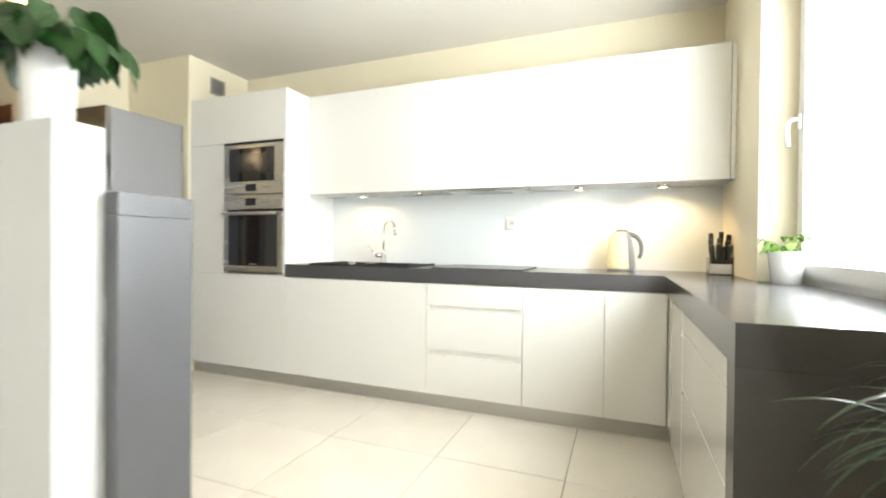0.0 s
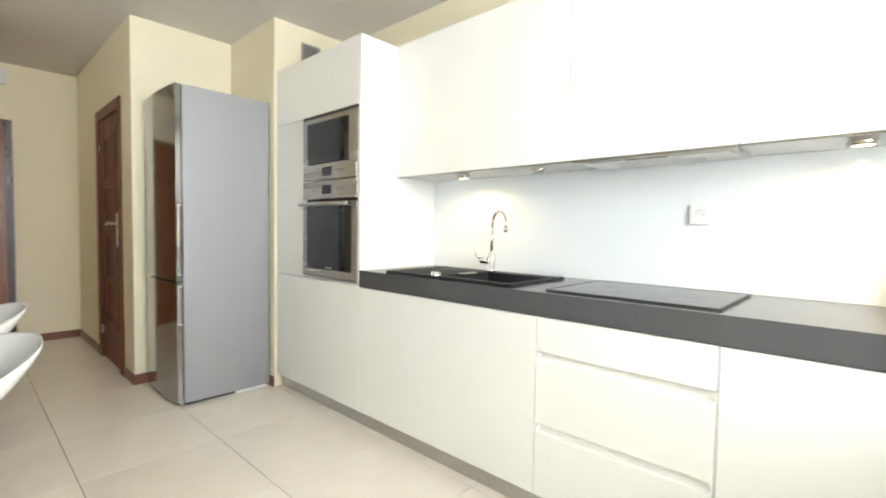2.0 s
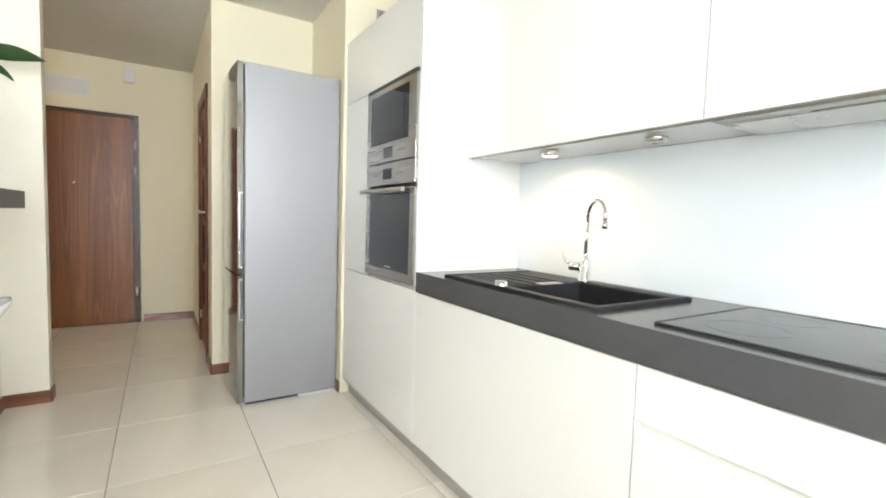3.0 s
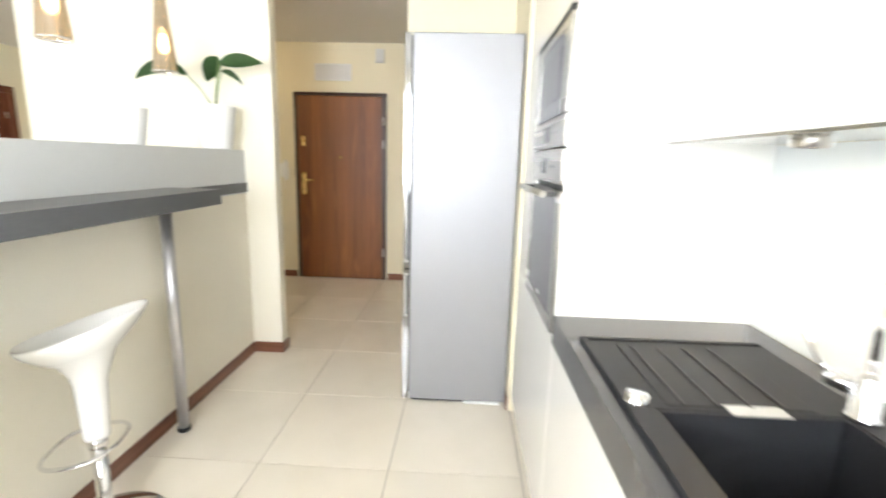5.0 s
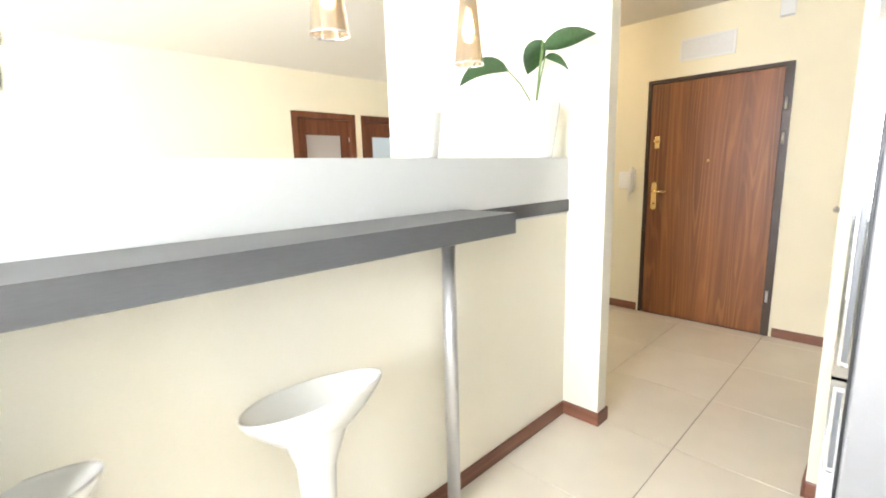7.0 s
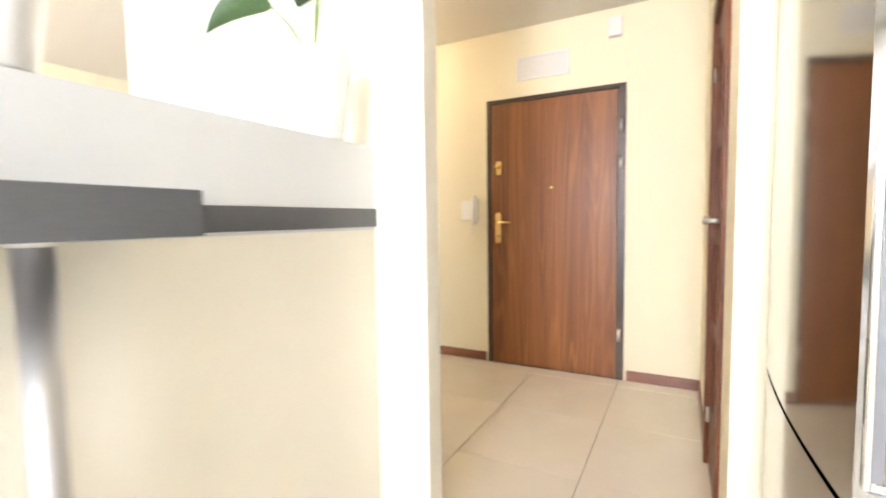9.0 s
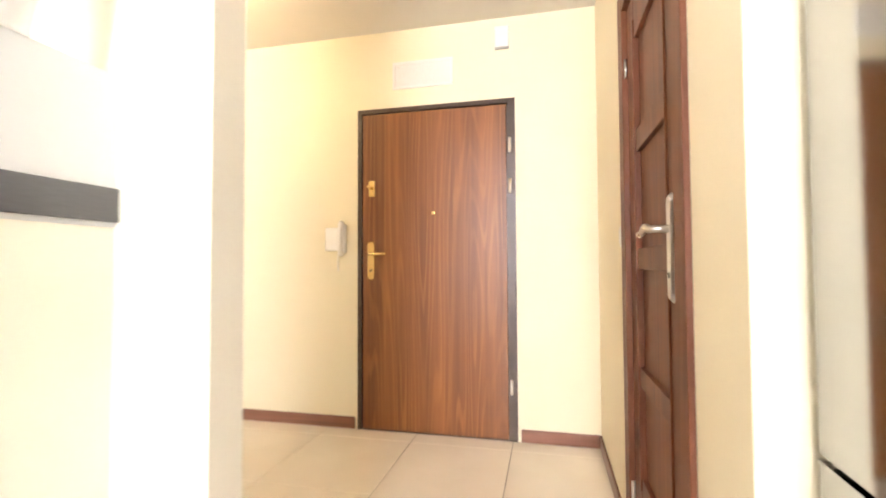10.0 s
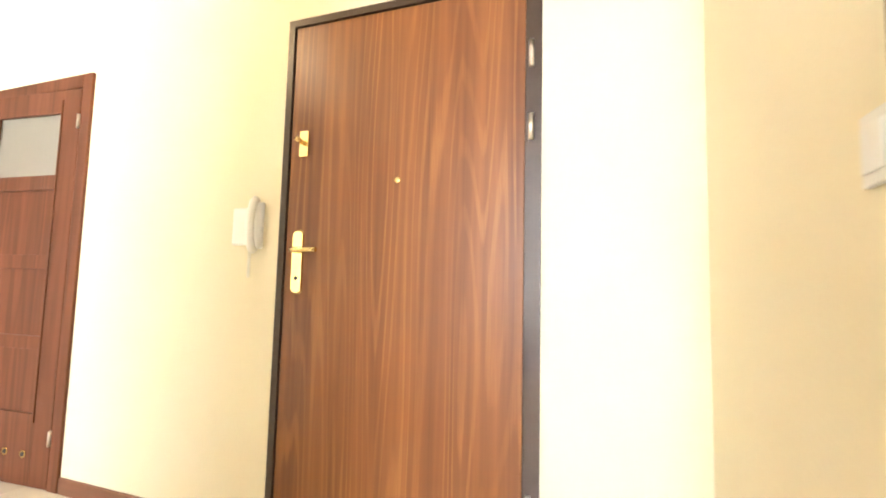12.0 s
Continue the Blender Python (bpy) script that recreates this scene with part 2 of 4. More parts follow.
TRUNK = mat("brown plant trunk", (0.16, 0.095, 0.05), 0.8, var=0.3, fine=70, bump=0.5)
SOIL = mat("potting soil", (0.035, 0.022, 0.014), 0.95, var=0.4, fine=80, bump=0.6)
PANE = glass("clear window glass")
# opaque grey stands in for the dark room behind door_3's pane
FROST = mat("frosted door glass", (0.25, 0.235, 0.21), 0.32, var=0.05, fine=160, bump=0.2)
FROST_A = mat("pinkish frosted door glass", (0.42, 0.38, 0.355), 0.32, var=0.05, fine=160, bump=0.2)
# open sky shines through from behind; the warm tint offsets its blue
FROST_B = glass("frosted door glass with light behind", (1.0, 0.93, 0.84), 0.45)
BULB = glow("warm bulb", (1.0, 0.78, 0.48), 26)
SPOT = glow("warm lamp lens", (1.0, 0.76, 0.45), 20)
SPOT_OFF = mat("unlit lamp lens", (0.6, 0.58, 0.55), 0.2)
PHONE_W = mat("bright white plastic", (0.88, 0.88, 0.86), 0.4, var=0.01)
RUBBER = mat("black rubber", (0.02, 0.02, 0.02), 0.7)


def shade_material():
    """Thinly metallised smoked glass: half mirror, half see-through."""
    m, nt, p = nodes_of("metallised pendant glass")
    p.inputs["Base Color"].default_value = (0.60, 0.52, 0.42, 1)
    p.inputs["Metallic"].default_value, p.inputs["Roughness"].default_value = 1.0, 0.12
    tr, mx = nt.nodes.new("ShaderNodeBsdfTransparent"), nt.nodes.new("ShaderNodeMixShader")
    tr.inputs[0].default_value = (1.0, 0.86, 0.66, 1)
    mx.inputs[0].default_value = 0.24
    out = nt.nodes["Material Output"]
    nt.links.new(p.outputs[0], mx.inputs[1]), nt.links.new(tr.outputs[0], mx.inputs[2])
    nt.links.new(mx.outputs[0], out.inputs[0])
    return m


SHADE = shade_material()


# ---------- mesh helpers ----------
def bx(bm, x0, x1, y0, y1, z0, z1, bev=0.0):
    r = bmesh.ops.create_cube(bm, size=1, matrix=Matrix.Translation(((x0 + x1) / 2, (y0 + y1) / 2, (z0 + z1) / 2)) @ Matrix.Diagonal((abs(x1 - x0), abs(y1 - y0), abs(z1 - z0), 1)))
    if bev:
        es = list({e for v in r["verts"] for e in v.link_edges})
        bmesh.ops.bevel(bm, geom=es, offset=bev, segments=2, affect="EDGES", profile=0.5)
    return bm


def box(x0, x1, y0, y1, z0, z1, bev=0.0):
    return bx(bmesh.new(), x0, x1, y0, y1, z0, z1, bev)


def boxes(*rows):
    bm = bmesh.new()
    for r in rows:
        bx(bm, *r)
    return bm


def lathe(profile, cx=0.0, cy=0.0, seg=32, bm=None, sx=1.0, sy=1.0):
    """Turned body from (radius, height) pairs."""
    bm = bm or bmesh.new()
    rings = []
    for r, z in profile:
        if r < 1e-5:
            rings.append([bm.verts.new((cx, cy, z))])
        else:
            rings.append([bm.verts.new((cx + sx * r * math.cos(2 * math.pi * i / seg), cy + sy * r * math.sin(2 * math.pi * i / seg), z)) for i in range(seg)])
    for a, b in zip(rings, rings[1:]):
        for i in range(seg):
            j = (i + 1) % seg
            if len(a) == 1 and len(b) > 1:
                f = bm.faces.new((a[0], b[j], b[i]))
            elif len(b) == 1 and len(a) > 1:
                f = bm.faces.new((a[i], a[j], b[0]))
            elif len(a) > 1:
                f = bm.faces.new((a[i], a[j], b[j], b[i]))
            else:
                continue
            f.smooth = True
    bmesh.ops.recalc_face_normals(bm, faces=bm.faces)
    return bm


def tube(points, r, seg=10, bm=None, closed=False, r_end=None):
    """Round bar along a line of points."""
    bm = bm or bmesh.new()
    pts = [Vector(p) for p in points]
    n = len(pts)
    rings, ref = [], None
    for i, p in enumerate(pts):
        a, b = (pts[i - 1], pts[(i + 1) % n]) if closed else (pts[max(0, i - 1)], pts[min(n - 1, i + 1)])
        d = (b - a).normalized()
        if ref is None:
            ref = d.orthogonal().normalized()
        u = (ref - d * ref.dot(d)).normalized()
        ref, v = u, d.cross(u)
        rad = r if r_end is None else r + (r_end - r) * i / (n - 1)
        rings.append([bm.verts.new(p + rad * (math.cos(2 * math.pi * k / seg) * u + math.sin(2 * math.pi * k / seg) * v)) for k in range(seg)])
    pairs = list(zip(rings, rings[1:])) + ([(rings[-1], rings[0])] if closed else [])
    for a, b in pairs:
        for k in range(seg):
            bm.faces.new((a[k], a[(k + 1) % seg], b[(k + 1) % seg], b[k])).smooth = True
    if not closed:
        bm.faces.new(rings[0][::-1]), bm.faces.new(rings[-1])
    bmesh.ops.recalc_face_normals(bm, faces=bm.faces)
    return bm


def cyl(p, q, r, seg=24, bm=None):
    return tube([p, q], r, seg, bm)


def arc(c, r, a0, a1, n, u, v):
    c, u, v = Vector(c), Vector(u), Vector(v)
    return [c + r * (math.cos(radians(a0 + (a1 - a0) * i / n)) * u + math.sin(radians(a0 + (a1 - a0) * i / n)) * v) for i in range(n + 1)]


def world_of(o):
    return o.matrix_basis if o.parent is None else world_of(o.parent) @ o.matrix_parent_inverse @ o.matrix_basis


def mesh_ob(name, bm, material):
    me = bpy.data.meshes.new(name)
    bm.to_mesh(me)
    bm.free()
    me.materials.append(material)
    return new(name, me)


def part(name, bm, material, parent, label=""):
    ob = mesh_ob(name, bm, material)
    ob.parent = parent
    ob.matrix_parent_inverse = world_of(parent).inverted()
    return tagged(ob, label)


def structure(name, bm, material, label, category):
    return tagged(mesh_ob(name, bm, material), label, category, kind="structure")


def thing(name, base, label, category, group=""):
    e = new(name)
    e.empty_display_size = 0.1
    e.matrix_basis = Matrix.Translation(base)
    return tagged(e, label, category, group)


def single(name, bm, material, label, category, group=""):
    return tagged(mesh_ob(name, bm, material), label, category, group)


def pierced(axis, u0, u1, v0, v1, z0, z1, holes):
    """One solid wall along an axis, with openings (ua, ub, za, zb) cut right through it."""
    us = sorted({u0, u1, *(h[0] for h in holes), *(h[1] for h in holes)})
    zs = sorted({z0, z1, *(max(z0, h[2]) for h in holes), *(h[3] for h in holes)})
    bm, made = bmesh.new(), {}

    def vert(u, v, z):
        k = (u, v, z)
        if k not in made:
            made[k] = bm.verts.new((u, v, z) if axis == "X" else (v, u, z))
        return made[k]

    def solid(i, j):
        if not (0 <= i < len(us) - 1 and 0 <= j < len(zs) - 1):
            return False
        cu, cz = (us[i] + us[i + 1]) / 2, (zs[j] + zs[j + 1]) / 2
        return not any(a < cu < b and c < cz < d for a, b, c, d in holes)

    for i in range(len(us) - 1):
        for j in range(len(zs) - 1):
            if not solid(i, j):
                continue
            a, b, c, d = us[i], us[i + 1], zs[j], zs[j + 1]
            for v in (v0, v1):
                bm.faces.new([vert(a, v, c), vert(b, v, c), vert(b, v, d), vert(a, v, d)])
            for (di, dj), e in (((-1, 0), [(a, c), (a, d)]), ((1, 0), [(b, c), (b, d)]), ((0, -1), [(a, c), (b, c)]), ((0, 1), [(a, d), (b, d)])):
                if not solid(i + di, j + dj):
                    (p, q), (r, s) = e
                    bm.faces.new([vert(p, v0, q), vert(r, v0, s), vert(r, v1, s), vert(p, v1, q)])
    bmesh.ops.recalc_face_normals(bm, faces=bm.faces)
    return bm


def plan_slab(rects, z0, z1, holes=()):
    """One closed slab whose plan is the union of rectangles (x0, x1, y0, y1) less the holes."""
    xs = sorted({v for r in (*rects, *holes) for v in r[:2]})
    ys = sorted({v for r in (*rects, *holes) for v in r[2:]})

    def inside(i, j):
        if not (0 <= i < len(xs) - 1 and 0 <= j < len(ys) - 1):
            return False
        cx, cy = (xs[i] + xs[i + 1]) / 2, (ys[j] + ys[j + 1]) / 2
        at = lambda r: r[0] < cx < r[1] and r[2] < cy < r[3]
        return any(at(r) for r in rects) and not any(at(h) for h in holes)

    bm, known = bmesh.new(), {}

    def v(i, j, z):
        if (i, j, z) not in known:
            known[i, j, z] = bm.verts.new((xs[i], ys[j], z))
        return known[i, j, z]

    for i in range(len(xs) - 1):
        for j in range(len(ys) - 1):
            if not inside(i, j):
                continue
            c = [(i, j), (i + 1, j), (i + 1, j + 1), (i, j + 1)]
            bm.faces.new([v(*p, z1) for p in c]), bm.faces.new([v(*p, z0) for p in c[::-1]])
            for k, (di, dj) in enumerate(((0, -1), (1, 0), (0, 1), (-1, 0))):
                if not inside(i + di, j + dj):
                    a, b = c[k], c[(k + 1) % 4]
                    bm.faces.new([v(*a, z0), v(*b, z0), v(*b, z1), v(*a, z1)])
    bmesh.ops.dissolve_limit(bm, angle_limit=0.001, verts=bm.verts, edges=bm.edges)
    return bm


# ---------- the shell of the flat ----------
CEILING = 2.585
WEST, NORTH, EAST, SOUTH = -6.10, 3.32, 0.51, -3.07
YC = 2.02           # corridor wall with the bathroom door
XP0, XP1 = -4.095, -4.005   # pier between hall and kitchen
FRONT = 2.715       # front of tall and base cabinets
TOP = 0.905         # worktop height
LIV = -0.25         # near jamb of the living room window

floor = structure("floor", box(-6.9, 0.95, -3.3, 3.5, -0.12, -0.004), GROUT, "grey brown grout bed under polished beige floor tiles", "floor")
structure("ceiling", box(-6.9, 0.95, -3.3, 3.5, CEILING, CEILING + 0.12), CEIL, "plain matt off-white painted ceiling", "ceiling")
structure("wall_north", box(-3.366, 0.9, NORTH, NORTH + 0.15, -0.05, CEILING), CREAM, "cream painted kitchen wall behind the cabinets", "wall")
structure("wall_chimney", box(-4.21, -3.366, 2.70, NORTH + 0.15, -0.05, CEILING), CREAM, "cream painted chimney breast behind the fridge", "wall")
structure("wall_alcove", box(-4.21, -4.09, YC, 2.70, -0.05, CEILING), CREAM, "cream painted side of the fridge alcove", "wall")
structure("wall_corridor", pierced("X", WEST, -4.21, YC, YC + 0.12, -0.05, CEILING, [(-5.17, -4.41, -0.05, 2.04)]), CREAM, "cream painted corridor wall with the bathroom doorway", "wall")
structure("wall_entry", pierced("Y", -1.80, YC + 0.12, WEST - 0.15, WEST, -0.05, CEILING, [(0.535, 1.53, -0.05, 2.06), (-1.475, -0.70, -0.05, 1.99)]), CREAM, "cream painted hall wall with two doorways", "wall")
structure("wall_hall_return", boxes((-6.87, WEST, -1.92, -1.80, -0.05, CEILING), (-6.87, -6.75, -3.2, -1.92, -0.05, CEILING)), CREAM, "cream painted wall closing the hall recess", "wall")
structure("wall_south", pierced("X", -6.75, 0.9, SOUTH - 0.15, SOUTH, -0.05, CEILING, [(-6.46, -5.60, -0.05, 2.08), (-5.43, -4.595, -0.05, 2.08)]), CREAM, "cream painted living room wall with two doorways", "wall")
structure("wall_east", pierced("Y", SOUTH, NORTH, EAST, 0.80, -0.05, CEILING, [(1.22, 2.52, TOP - 0.10, 2.36), (-2.62, LIV, 0.12, 2.36)]), CREAM, "cream painted outer wall with deep window reveals", "wall")
structure("wall_pier", box(XP0, XP1, -0.50, 1.155, -0.05, CEILING), PALE_CREAM, "pale cream painted full-height pier between hall and kitchen", "wall")
half = structure("wall_half", box(XP1, -1.628, 0.848, 0.95, -0.05, 1.13), PALE_CREAM, "pale cream painted half-height wall under the breakfast bar", "wall")
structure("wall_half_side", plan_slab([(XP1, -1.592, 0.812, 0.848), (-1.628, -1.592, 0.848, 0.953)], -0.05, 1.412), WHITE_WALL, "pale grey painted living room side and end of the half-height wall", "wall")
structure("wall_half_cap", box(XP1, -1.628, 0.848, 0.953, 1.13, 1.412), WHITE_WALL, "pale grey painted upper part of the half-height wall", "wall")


def skirting(name, rows, material=None):
    for r in rows:
        bm = box(*r, -0.002, 0.074, 0.004)
        structure(name, bm, material or (SKIRT if abs(r[1] - r[0]) > abs(r[3] - r[2]) else SKIRT_Y), "reddish brown skirting along the foot of the wall", "skirting")


skirting("baseboard", [(XP1 + 0.012, -1.62, 0.95, 0.962), (XP1, XP1 + 0.012, 0.95, 1.167), (XP0 - 0.012, XP1, 1.155, 1.167), (XP0 - 0.012, XP0, -0.50, 1.155),
                       (WEST, WEST + 0.012, 1.565, YC - 0.012), (WEST, WEST + 0.012, -0.655, 0.50), (WEST, -5.215, YC - 0.012, YC), (-4.355, -4.078, YC - 0.012, YC), (-4.09, -4.078, YC, 2.688),
                       (-4.078, -3.366, 2.688, 2.70), (-4.55, -1.0, SOUTH, SOUTH + 0.012)])


# ---------- windows of the east wall ----------
def window(name, y0, y1, z0, z1, label, sashes, handle_y=None):
    x0, x1 = 0.665, 0.735
    wdw = tagged(new(name), label, "window", kind="structure")
    part("window_frame", pierced("Y", y0, y1, x0, x1, z0, z1, [(y0 + 0.05, y1 - 0.05, z0 + 0.045, z1 - 0.05)]), UPVC, wdw)
    n = len(sashes) - 1
    for a, b in zip(sashes, sashes[1:]):
        s = part("sash", pierced("Y", a, b, x0 - 0.018, x1 - 0.02, z0 + 0.03, z1 - 0.04, [(a + 0.065, b - 0.065, z0 + 0.085, z1 - 0.105)]), UPVC, wdw)
        g = part("pane", box(x0 + 0.02, x0 + 0.026, a + 0.065, b - 0.065, z0 + 0.085, z1 - 0.105), PANE, s)
        g.visible_shadow = False
    if handle_y:
        h = bmesh.new()
        bx(h, x0 - 0.03, x0 - 0.018, handle_y - 0.014, handle_y + 0.014, 1.58, 1.65, 0.004)
        tube([(x0 - 0.03, handle_y, 1.625), (x0 - 0.055, handle_y, 1.628), (x0 - 0.07, handle_y, 1.61), (x0 - 0.072, handle_y, 1.56), (x0 - 0.066, handle_y, 1.51)], 0.010, 8, h)
        part("window_handle", h, WHITE_PL, wdw, "white lever window handle")
    return wdw


window("window_1", 1.22, 2.52, TOP + 0.003, 2.36, "white framed kitchen window above the worktop", [1.265, 2.475], 2.44)
window("window_2", -2.62, LIV, 0.12, 2.36, "large white framed living room window", [-2.575, -1.435, LIV - 0.045])
structure("window_sill", box(0.6645, 0.80, 1.221, 2.519, TOP - 0.099, TOP + 0.002), UPVC, "white sill under the kitchen window", "sill")
structure("backdrop", box(3.0, 3.02, -9, 12, -3, 3.4), glow("pale overcast distance", (0.93, 0.97, 1.0), 3.5), "pale hazy daylight distance outside the windows", "backdrop")


# ---------- doors ----------
def lever(parent, p, along, out, plate_h, material, kind="straight", half_w=0.019):
    """Handle plate and lever; along: way the lever points; out: way off the door."""
    p, a, o = Vector(p), Vector(along), Vector(out)
    bm = bmesh.new()
    c = p + o * 0.004
    half = a * half_w
    up = Vector((0, 0, 1))
    # plate with rounded ends
    pts = []
    for k in range(9):
        t = math.pi * k / 8
        pts.append(half * math.cos(t) + up * (plate_h / 2 - 0.019 + 0.019 * math.sin(t)))
    for k in range(9):
        t = math.pi + math.pi * k / 8
        pts.append(half * math.cos(t) + up * (-(plate_h / 2 - 0.019) + 0.019 * math.sin(t)))
    lo = [bm.verts.new(p + q) for q in pts]
    hi = [bm.verts.new(c + q * 0.94 + o * 0.005) for q in pts]
    bm.faces.new(hi), bm.faces.new(lo[::-1])
    for k in range(len(pts)):
        bm.faces.new((lo[k], lo[(k + 1) % len(pts)], hi[(k + 1) % len(pts)], hi[k]))
    bmesh.ops.recalc_face_normals(bm, faces=bm.faces)
    plate = part("handle_plate", bm, material, parent)
    top = p + up * (plate_h * 0.17)
    if kind == "straight":
        line = [top, top + o * 0.045, top + o * 0.052 + a * 0.012, top + o * 0.052 + a * 0.115]
    else:
        line = [top, top + o * 0.045, top + o * 0.052 + a * 0.012] + [top + o * 0.052 + a * (0.012 + 0.108 * k / 8) + up * 0.008 * math.sin(k / 8 * 1.7 * math.pi) for k in range(1, 9)]
    part("lever", tube(line, 0.0095, 12), material, parent)
    key = cyl(p - up * plate_h * 0.25 + o * 0.008, p - up * plate_h * 0.25 + o * 0.0105, 0.008, 12)
    part("keyhole", key, BLACK_PL, parent)
    return plate


def entry_door():
    d = tagged(new("door_1"), "closed walnut veneer entrance door in a dark brown frame", "door", kind="structure")
    x = WEST
    part("door_frame", boxes((x - 0.10, x + 0.012, 0.520, 0.548, 0, 2.075), (x - 0.10, x + 0.012, 1.500, 1.545, 0, 2.075), (x - 0.10, x + 0.012, 0.548, 1.500, 2.047, 2.075)), DARK_FRAME, d)
    leaf = part("door_leaf", box(x - 0.06, x + 0.004, 0.552, 1.490, 0.006, 2.043, 0.003), WALNUT, d, "walnut veneer door leaf with flame grain")
    part("lock_edge", box(x - 0.05, x + 0.001, 1.4905, 1.4995, 0.006, 2.031), DARK_FRAME, d)
    lever(leaf, (x + 0.004, 0.612, 1.085), (0, 1, 0), (1, 0, 0), 0.255, BRASS, half_w=0.024)
    part("lock_plate", box(x + 0.004, x + 0.012, 0.596, 0.638, 1.500, 1.605, 0.003), BRASS, leaf)
    part("thumb_turn", tube([(x + 0.012, 0.617, 1.555), (x + 0.040, 0.613, 1.560), (x + 0.050, 0.607, 1.566)], 0.010, 10), BRASS, leaf)
    part("peephole", lathe([(0.0, 0.0), (0.012, 0.0), (0.012, 0.003), (0.006, 0.005), (0, 0.0052)], seg=16), BRASS, leaf)
    bpy.data.objects["peephole"].matrix_basis = pose(x + 0.004, 1.028, 1.385, 0, 90, 0)
    for z in (0.32, 1.535, 1.785):
        part("hinge", cyl((x + 0.014, 1.512, z - 0.045), (x + 0.014, 1.512, z + 0.045), 0.0095, 12), SATIN, d, "satin metal hinge pin")
    part("threshold", box(x - 0.12, x + 0.01, 0.56, 1.50, 0.0005, 0.006), DARK_FRAME, d)


entry_door()


def panel_door(name, label, a0, a1, top, wall, axis, out, pane, holes, hinge_low, handle=True, leaf_back=0.022, pane_mat=None, casing=0.075, inset=0.05, hz=1.075, ajar=0.0, plate_h=0.255):
    """Panelled door closed in its casing. a0, a1: casing's outer edges along the wall; wall: plane of the wall face; out: +1 or -1 off the wall."""
    d = tagged(new(name), label, "door", kind="structure")

    def b(bm, u0, u1, v0, v1, z0, z1, bev=0.0):
        lo, hi = sorted((wall + out * v0, wall + out * v1))
        return bx(bm, *((u0, u1, lo, hi) if axis == "X" else (lo, hi, u0, u1)), z0, z1, bev)

    part("casing", b(b(b(bmesh.new(), a0, a0 + casing, -0.13, 0.014, 0, top, 0.003), a1 - casing, a1, -0.13, 0.014, 0, top, 0.003), a0 + casing, a1 - casing, -0.13, 0.014, top - casing, top, 0.003), MAHOGANY, d)
    l0, l1, lt = a0 + casing + 0.004, a1 - casing - 0.004, top - casing - 0.004
    v1, v0 = -leaf_back, -leaf_back - 0.040
    rails = [(0.004, 0.34), (0.645, 0.71), (1.04, 1.11), (1.44, 1.515), (1.835, lt)]
    st = 0.115
    bm = bmesh.new()
    b(bm, l0, l0 + st, v0, v1, 0.004, lt, 0.002), b(bm, l1 - st, l1, v0, v1, 0.004, lt, 0.002)
    for z0, z1 in rails:
        b(bm, l0 + st, l1 - st, v0, v1 - 0.001, z0, z1, 0.002)
    leaf = part("door_leaf", bm, MAHOGANY, d)
    for (za, zb), (zc, zd) in zip(rails, rails[1:]):
        if pane and zc > 1.6:
            part("pane", b(bmesh.new(), l0 + st - 0.004, l1 - st + 0.004, v0 + 0.012, v0 + 0.020, zb - 0.004, zc + 0.004), pane_mat or FROST, leaf, "frosted glass pane")
        else:
            part("panel", b(bmesh.new(), l0 + st - 0.004, l1 - st + 0.004, v0 + 0.006, v1 - 0.016, zb - 0.004, zc + 0.004), MAHOGANY, leaf)
    # moulding along the stile beside the panels
    for u in (l0 + st + 0.001, l1 - st - 0.009):
        part("moulding", b(bmesh.new(), u, u + 0.008, v1 - 0.018, v1 + 0.005, 0.30, 1.90, 0.002), MAHOGANY, leaf)
    hu, ku = (l0 - 0.002, l1 - inset) if hinge_low else (l1 + 0.002, l0 + inset)
    for z in (0.24, 1.78):
        q = [wall + out * (v1 + 0.006)] * 2
        p0 = (hu, q[0], z - 0.035) if axis == "X" else (q[0], hu, z - 0.035)
        p1 = (hu, q[0], z + 0.035) if axis == "X" else (q[0], hu, z + 0.035)
        part("hinge", cyl(p0, p1, 0.008, 10), SATIN, d)
    if handle:
        way = 1 if not hinge_low else -1
        pt = (ku, wall + out * v1, hz) if axis == "X" else (wall + out * v1, ku, hz)
        lever(leaf, pt, (way, 0, 0) if axis == "X" else (0, way, 0), (0, out, 0) if axis == "X" else (out, 0, 0), plate_h, SATIN, "wave")
    if holes:
        for k in range(4):
            u = l0 + 0.17 + (l1 - l0 - 0.34) / 3 * k
            c0 = (u, wall + out * (v1 - 0.004), 0.15) if axis == "X" else (wall + out * (v1 - 0.004), u, 0.15)
            c1 = (u, wall + out * (v1 + 0.003), 0.15) if axis == "X" else (wall + out * (v1 + 0.003), u, 0.15)
            part("vent_sleeve", cyl(c0, c1, 0.017, 14), BRASS, leaf)
            c2 = (c1[0], c1[1] + out * 0.001, 0.15) if axis == "X" else (c1[0] + out * 0.001, c1[1], 0.15)
            part("vent_hole", cyl(c1, c2, 0.012, 12), BLACK_PL, leaf)
    if ajar:
        pin = Matrix.Translation((hu, wall + out * (v1 + 0.006), 0) if axis == "X" else (wall + out * (v1 + 0.006), hu, 0))
        leaf.matrix_basis = pin @ Matrix.Rotation(radians(ajar), 4, "Z") @ pin.inverted()
    return d


